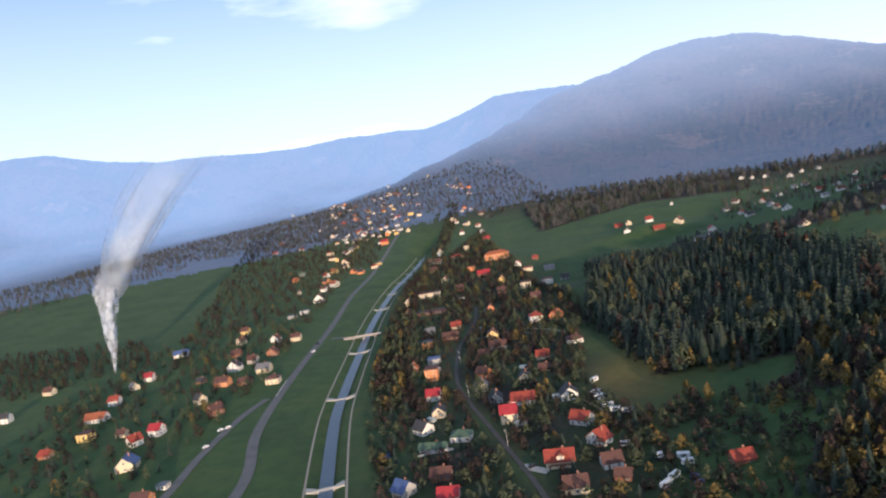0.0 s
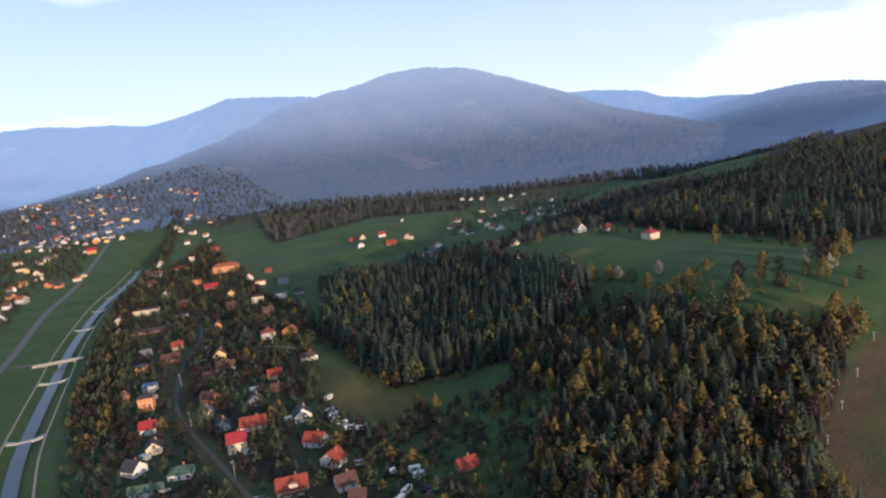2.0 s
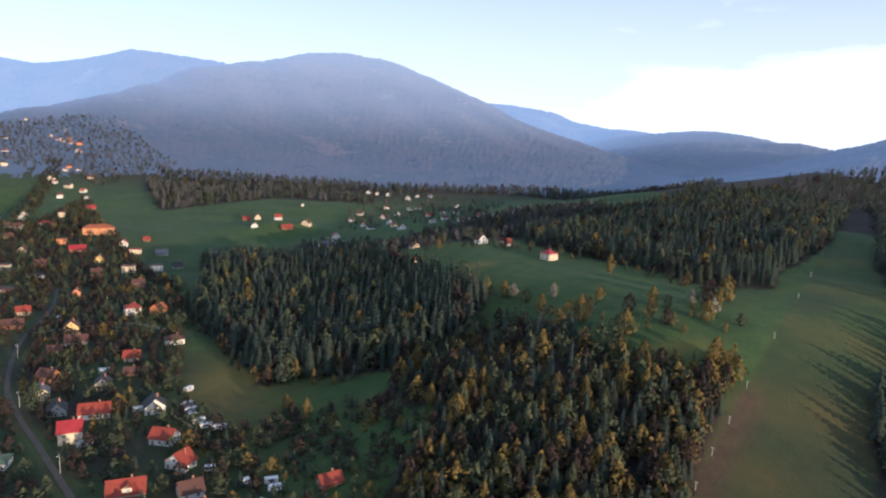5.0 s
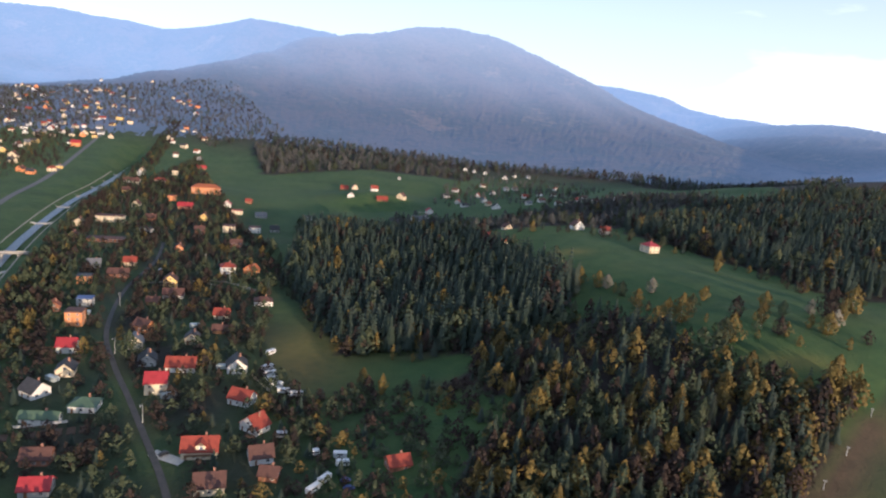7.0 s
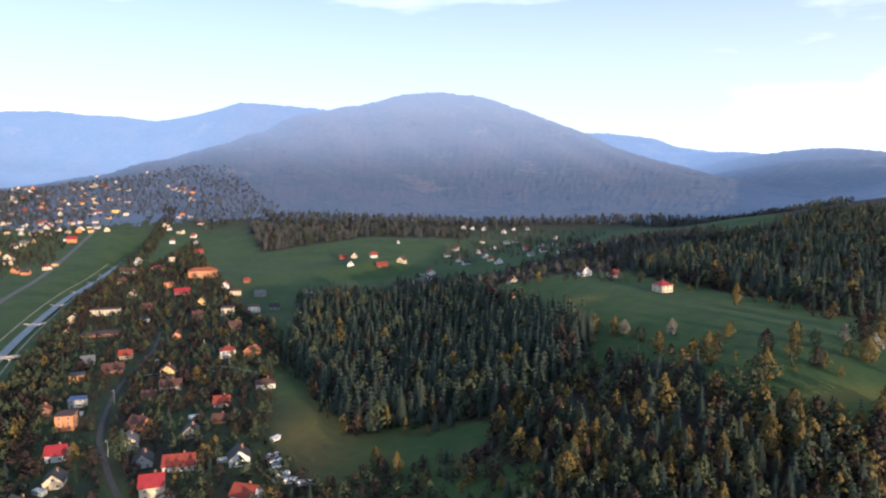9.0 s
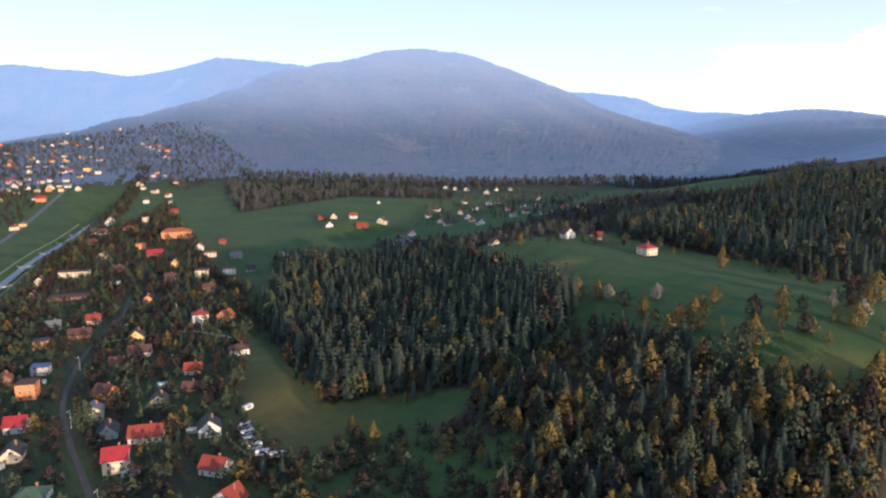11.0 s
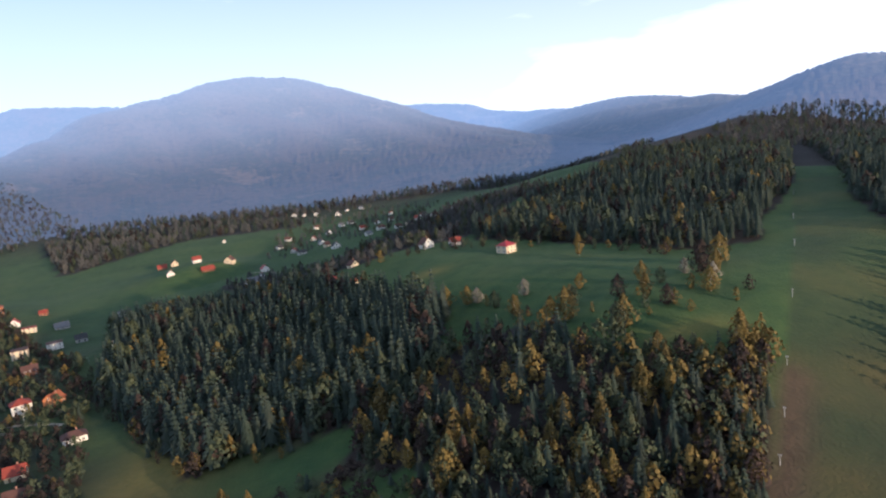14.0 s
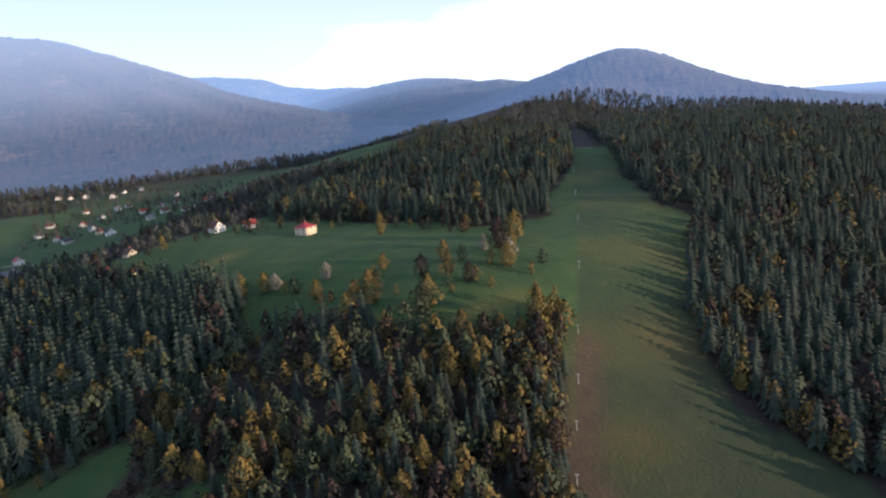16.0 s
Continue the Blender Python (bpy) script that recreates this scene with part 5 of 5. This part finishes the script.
def vehicle(name, x, y, turn, paint, length, width, high, label, category, group):
    """A car or caravan: body, glass band and wheels."""
    root = new(name)
    root.matrix_basis = pose(x, y, seat_on(x, y, length, width, turn) + 0.35, 0, 0, turn)
    tagged(root, label, category, group)
    bm = bmesh.new()
    if name == "caravan":
        box(bm, -length / 2, -width / 2, 0.4, length / 2, width / 2, high)
    else:
        box(bm, -length / 2, -width / 2, 0.3, length / 2, width / 2, high * 0.58)
        v = [bm.verts.new((sx * length * k, sy * width * 0.44, z)) for z, k in ((high * 0.58, 0.36), (high, 0.24)) for sx, sy in ((-1, -1), (1, -1), (1, 1), (-1, 1))]
        for f in ((4, 5, 6, 7), (0, 1, 5, 4), (1, 2, 6, 5), (2, 3, 7, 6), (3, 0, 4, 7)):
            bm.faces.new([v[k] for k in f])
    bmesh.ops.bevel(bm, geom=bm.edges[:], offset=0.12, segments=2, affect="EDGES")
    part("body", bm, PAINT[paint], root)
    for s in (-1, 1):
        bm = bmesh.new()
        box(bm, -length * 0.26, s * (width / 2 + 0.01) - 0.02, high * 0.6, length * 0.2, s * (width / 2 + 0.01) + 0.02, high * 0.85)
        part("side_window", bm, GLASS, root)
        for px in ((-0.05, 0.12) if name == "caravan" else (-0.32, 0.32)):
            bm = bmesh.new()
            bmesh.ops.create_cone(bm, segments=12, radius1=0.34, radius2=0.34, depth=0.24, cap_ends=True, matrix=pose(px * length, s * (width / 2 - 0.1), 0, 90))
            part("wheel", bm, RUBBER, root)
    return root


for x, y, turn, size in ((-83, 303, 40, 6.2), (-80, 296, 35, 6.5), (-77, 289, 30, 6.5), (-73, 283, 35, 6.5), (-68, 277, 10, 6.0), (-61, 275, 5, 6.4), (-87, 324, 60, 5.5), (-58, 235, 15, 4.5), (-31, 223, 10, 5.5), (-29, 217, 12, 5.5), (-34, 205, 60, 6.2), (-37, 198, 60, 6.2), (-42, 223, 30, 4.8)):
    vehicle("caravan", x, y, turn, "white", size, 2.3, 2.7, "white boxy caravan parked on the grass", "caravan", "parked caravans")
for x, y, turn, paint in ((-320, 231, 70, "white"), (-327, 260, 60, "white"), (-330, 256, 60, "white"), (-26, 206, 20, "blue"), (-24, 201, 20, "blue"), (-99, 213, 55, "black"), (-213, 470, 70, "white"), (-371, 430, 65, "white"), (-383, 455, 65, "black")):
    vehicle("car", x, y, turn, paint, 4.3, 1.8, 1.5, f"{'white' if paint == 'white' else 'dark blue' if paint == 'blue' else 'black'} car standing beside the village road", "car", "parked cars")


# ---- ski lift along the cleared run ----
def pylon(x, y, tall):
    root = new("lift_pylon")
    root.matrix_basis = pose(x, y, float(land(x, y)) - 0.3, 0, 0, -43)
    tagged(root, "slim steel ski lift pylon with a short crossarm", "lift pylon", "pylons of the ski lift")
    bm = bmesh.new()
    bmesh.ops.create_cone(bm, segments=8, radius1=0.18, radius2=0.12, depth=tall, cap_ends=True, matrix=pose(0, 0, tall / 2))
    part("mast", bm, STEEL, root)
    bm = bmesh.new()
    box(bm, -0.5, -0.08, tall - 0.1, 0.5, 0.08, tall + 0.06)
    part("crossarm", bm, STEEL, root)
    for s in (-0.45, 0.45):
        bm = bmesh.new()
        box(bm, s - 0.1, -0.4, tall - 0.3, s + 0.1, 0.4, tall)
        part("sheave", bm, STEEL, root)


for x, y in ((136, 184), (152, 200), (169, 216), (192, 239), (235, 281), (294, 341), (345, 395), (400, 452)):
    pylon(x, y, 4.0)


# ---- poles and fences of the village ----
def lamp_post(x, y):
    root = new("street_lamp")
    root.matrix_basis = pose(x, y, float(land(x, y)))
    tagged(root, "grey steel street lamp with a bent arm", "street lamp", "street lamps of the village")
    bm = bmesh.new()
    bmesh.ops.create_cone(bm, segments=8, radius1=0.13, radius2=0.08, depth=9, cap_ends=True, matrix=pose(0, 0, 4.5))
    part("pole", bm, STEEL, root)
    bm = bmesh.new()
    box(bm, -0.06, -1.8, 8.9, 0.06, 0.05, 9.05)
    part("arm", bm, STEEL, root)
    bm = bmesh.new()
    box(bm, -0.18, -2.4, 8.85, 0.18, -1.7, 9.08)
    part("lamp_head", bm, FRAME, root)


for x, y in ((-188, 498), (-152, 449), (-118, 236), (-165, 305), (-200, 380)):
    lamp_post(x, y)


def garden_wall(x0, y0, x1, y1, high, mat, label):
    p, q = Vector((x0, y0, 0)), Vector((x1, y1, 0))
    n = max(2, round((q - p).length / 4))
    root = new("garden_wall")
    root.matrix_basis = pose(x0, y0, float(land(x0, y0)), 0, 0, math.degrees(math.atan2(y1 - y0, x1 - x0)))
    tagged(root, label, "garden wall", "garden walls")
    step = (q - p).length / n
    for k in range(n):
        bm = bmesh.new()
        box(bm, k * step + 0.02, -0.12, -0.8, (k + 1) * step - 0.02, 0.12, high)
        box(bm, k * step - 0.12, -0.18, -0.8, k * step + 0.18, 0.18, high + 0.15)
        part("panel", bm, mat, root)


garden_wall(-164, 222, -147, 231, 1.2, FRAME, "long white rendered wall beside the vegetable garden")
garden_wall(-88, 293, -74, 276, 1.6, WALLS["cream"], "cream rendered garden wall beside the caravans")
garden_wall(-176, 452, -156, 440, 1.2, CONCRETE, "low concrete wall along the sloping lane")
garden_wall(-330, 318, -345, 352, 1.0, FRAME, "white barrier beside the main road")


# ---- smoke over the far bank ----
def thin(name, colour, size, least, most, low, high):
    """Smoke: pale, matt and patchily see-through, thinning out towards its upper end."""
    m = surface(name, [colour, tuple(min(1, c * 1.12) for c in colour)], size, 1.0)
    n, l = m.node_tree.nodes, m.node_tree.links
    at = n.new("ShaderNodeNewGeometry")
    tex = n.new("ShaderNodeTexNoise")
    tex.inputs["Scale"].default_value, tex.inputs["Detail"].default_value = 1 / size, 5
    span = n.new("ShaderNodeMapRange")
    for key, v in (("From Min", 0.36), ("From Max", 0.64), ("To Min", least), ("To Max", most)):
        span.inputs[key].default_value = v
    l.new(at.outputs["Position"], tex.inputs["Vector"])
    l.new(tex.outputs["Fac"], span.inputs["Value"])
    xyz, fade, both = n.new("ShaderNodeSeparateXYZ"), n.new("ShaderNodeMapRange"), n.new("ShaderNodeMath")
    fade.interpolation_type = "SMOOTHSTEP"
    fade.inputs["From Min"].default_value, fade.inputs["From Max"].default_value = high, low
    both.operation = "MULTIPLY"
    l.new(at.outputs["Position"], xyz.inputs["Vector"])
    l.new(xyz.outputs["Z"], fade.inputs["Value"])
    l.new(span.outputs["Result"], both.inputs[0])
    l.new(fade.outputs["Result"], both.inputs[1])
    l.new(both.outputs["Value"], n["Principled BSDF"].inputs["Alpha"])
    return m


def plume(name, mat, start, rise, drift, wide, seed, shrink, swell=1.15, lump=1.0):
    """One lumpy skin of a smoke column that widens as it climbs and leans with the wind."""
    rows, around = 90, 40
    verts, faces = [], []
    for j in range(rows):
        u = j / (rows - 1)
        cx, cy, cz = start[0] + drift[0] * u ** 1.5 + 2.5 * math.sin(9 * u), start[1] + drift[1] * u ** 1.5, start[2] + rise * u
        r0 = (0.8 + wide * u ** swell) * shrink
        for k in range(around):
            a = 6.2832 * k / around
            p = Vector((math.cos(a) * 1.3 + seed, math.sin(a) * 1.3, cz / (5 + 16 * u)))
            r = r0 * (0.85 + lump * (0.55 * noise.noise(p) + 0.3 * noise.noise(p * 2.3) + 0.16 * noise.noise(p * 5.1))) * min(1, (1 - u) * 5 + 0.02)
            verts.append((cx + r * math.cos(a), cy + r * math.sin(a), cz + lump * 2 * r / 9 * math.sin(3 * a + seed)))
        if j:
            b = (j - 1) * around
            faces += [(b + k, b + (k + 1) % around, b + around + (k + 1) % around, b + around + k) for k in range(around)]
    me = bpy.data.meshes.new(name)
    me.from_pydata(verts, [], faces)
    me.materials.append(mat)
    me.polygons.foreach_set("use_smooth", [True] * len(me.polygons))
    return new(name, me)


SMOKE = thin("pale_smoke", (0.5, 0.55, 0.64), 10, 0.08, 0.62, 70, 125)
DRIFT_SMOKE = thin("drifting_smoke", (0.42, 0.48, 0.58), 38, 0.04, 0.4, 120, 240)
column = new("smoke_plume")
tagged(column, "pale grey smoke column rising from a garden fire", "smoke", kind="stuff")
base = Vector((-600, 398, float(land(-600, 398))))
for k, shrink in enumerate((1.0, 0.6)):
    plume("billow", SMOKE, base, 118, (-12, 30), 19, 3.7 * k, shrink).parent = column
    plume("drift", DRIFT_SMOKE, base + Vector((-12, 26, 66)), 200, (55, 150), 62, 5.1 + 2.3 * k, shrink, 0.6, 0.3).parent = column


# ---- gardens of the village ----
def flat_thing(name, x, y, turn, w, d, h, mat, label, category, group=""):
    """A low garden thing with a bevelled body: a bed, a pool, a pile, a tarpaulin."""
    root = new(name)
    root.matrix_basis = pose(x, y, seat_on(x, y, w, d, turn), 0, 0, turn)
    tagged(root, label, category, group)
    bm = bmesh.new()
    box(bm, -w / 2, -d / 2, -0.5, w / 2, d / 2, h)
    bmesh.ops.bevel(bm, geom=[e for e in bm.edges if e.verts[0].co.z > 0 and e.verts[1].co.z > 0], offset=min(0.12, h * 0.4), segments=2, affect="EDGES")
    part("body", bm, mat, root)
    return root


SOIL = surface("dug_soil", [(0.07, 0.045, 0.03), (0.12, 0.075, 0.05)], 0.8, 0.95, 0.05)
TARP = surface("blue_tarpaulin", [(0.02, 0.12, 0.5), (0.04, 0.17, 0.6)], 1.5, 0.5, 0.03)
GREEN_GLASS = surface("greenhouse_film", [(0.35, 0.4, 0.4), (0.48, 0.52, 0.52)], 2, 0.3)
flat_thing("tarpaulin", -183, 222, 20, 4, 3, 1.2, TARP, "bright blue tarpaulin over a pile in the garden", "tarpaulin")
for k in range(7):
    flat_thing("vegetable_bed", -163 + 4.2 * k, 214 + 2.1 * k, 26, 3.2, 6, 0.35, SOIL, "long dug vegetable bed of brown soil", "garden bed", "vegetable beds")
for x, y, turn, w in ((-118, 262, 20, 7), (-106, 300, 15, 6), (-176, 268, -20, 6), (-142, 356, 15, 6), (-212, 360, 20, 7)):
    flat_thing("greenhouse", x, y, turn, w, 3, 2.1, GREEN_GLASS, "low pale film greenhouse in a garden", "greenhouse", "garden greenhouses")
ribbon("drive", [(-104, 214), (-96, 211), (-90, 209)], 5, CONCRETE, 0.35, "pale paved drive beside the big red-roofed house", "drive", 2)
ribbon("path", [(-30, 845), (-14, 830), (6, 800)], 2.5, GRAVEL, 0.4, "pale track across the far meadow", "path", 1)
for x0, y0, x1, y1 in ((-120, 300, -96, 312), (-205, 300, -178, 318)):
    garden_wall(x0, y0, x1, y1, 1.0, WALLS["wood"], "low brown wooden fence between two gardens")


# ---- a dormer on the big red roof ----
def dormer(house_root, x, y, z):
    """A small gabled dormer as part of a house: wall > roof and window."""
    bm = bmesh.new()
    box(bm, -1.8, -2.2, -1.0, 1.8, 1.8, 1.2)
    wall = part("dormer", bm, WALLS["cream"], house_root, "cream dormer wall")
    wall.matrix_basis = pose(x, y, z)
    bm = bmesh.new()
    for s in (-1, 1):
        slab(bm, [(0, -2.6, 2.9), (0, 3.0, 2.9), (s * 2.3, 3.0, 1.0), (s * 2.3, -2.6, 1.0)][::s], 0.2)
    part("roof", bm, ROOFS["red"], wall)
    g = new("window", SASH)
    g.parent, g.matrix_basis = wall, pose(0, -2.2, 0.3)


dormer(big_house, 0.5, -2.4, 4.9)
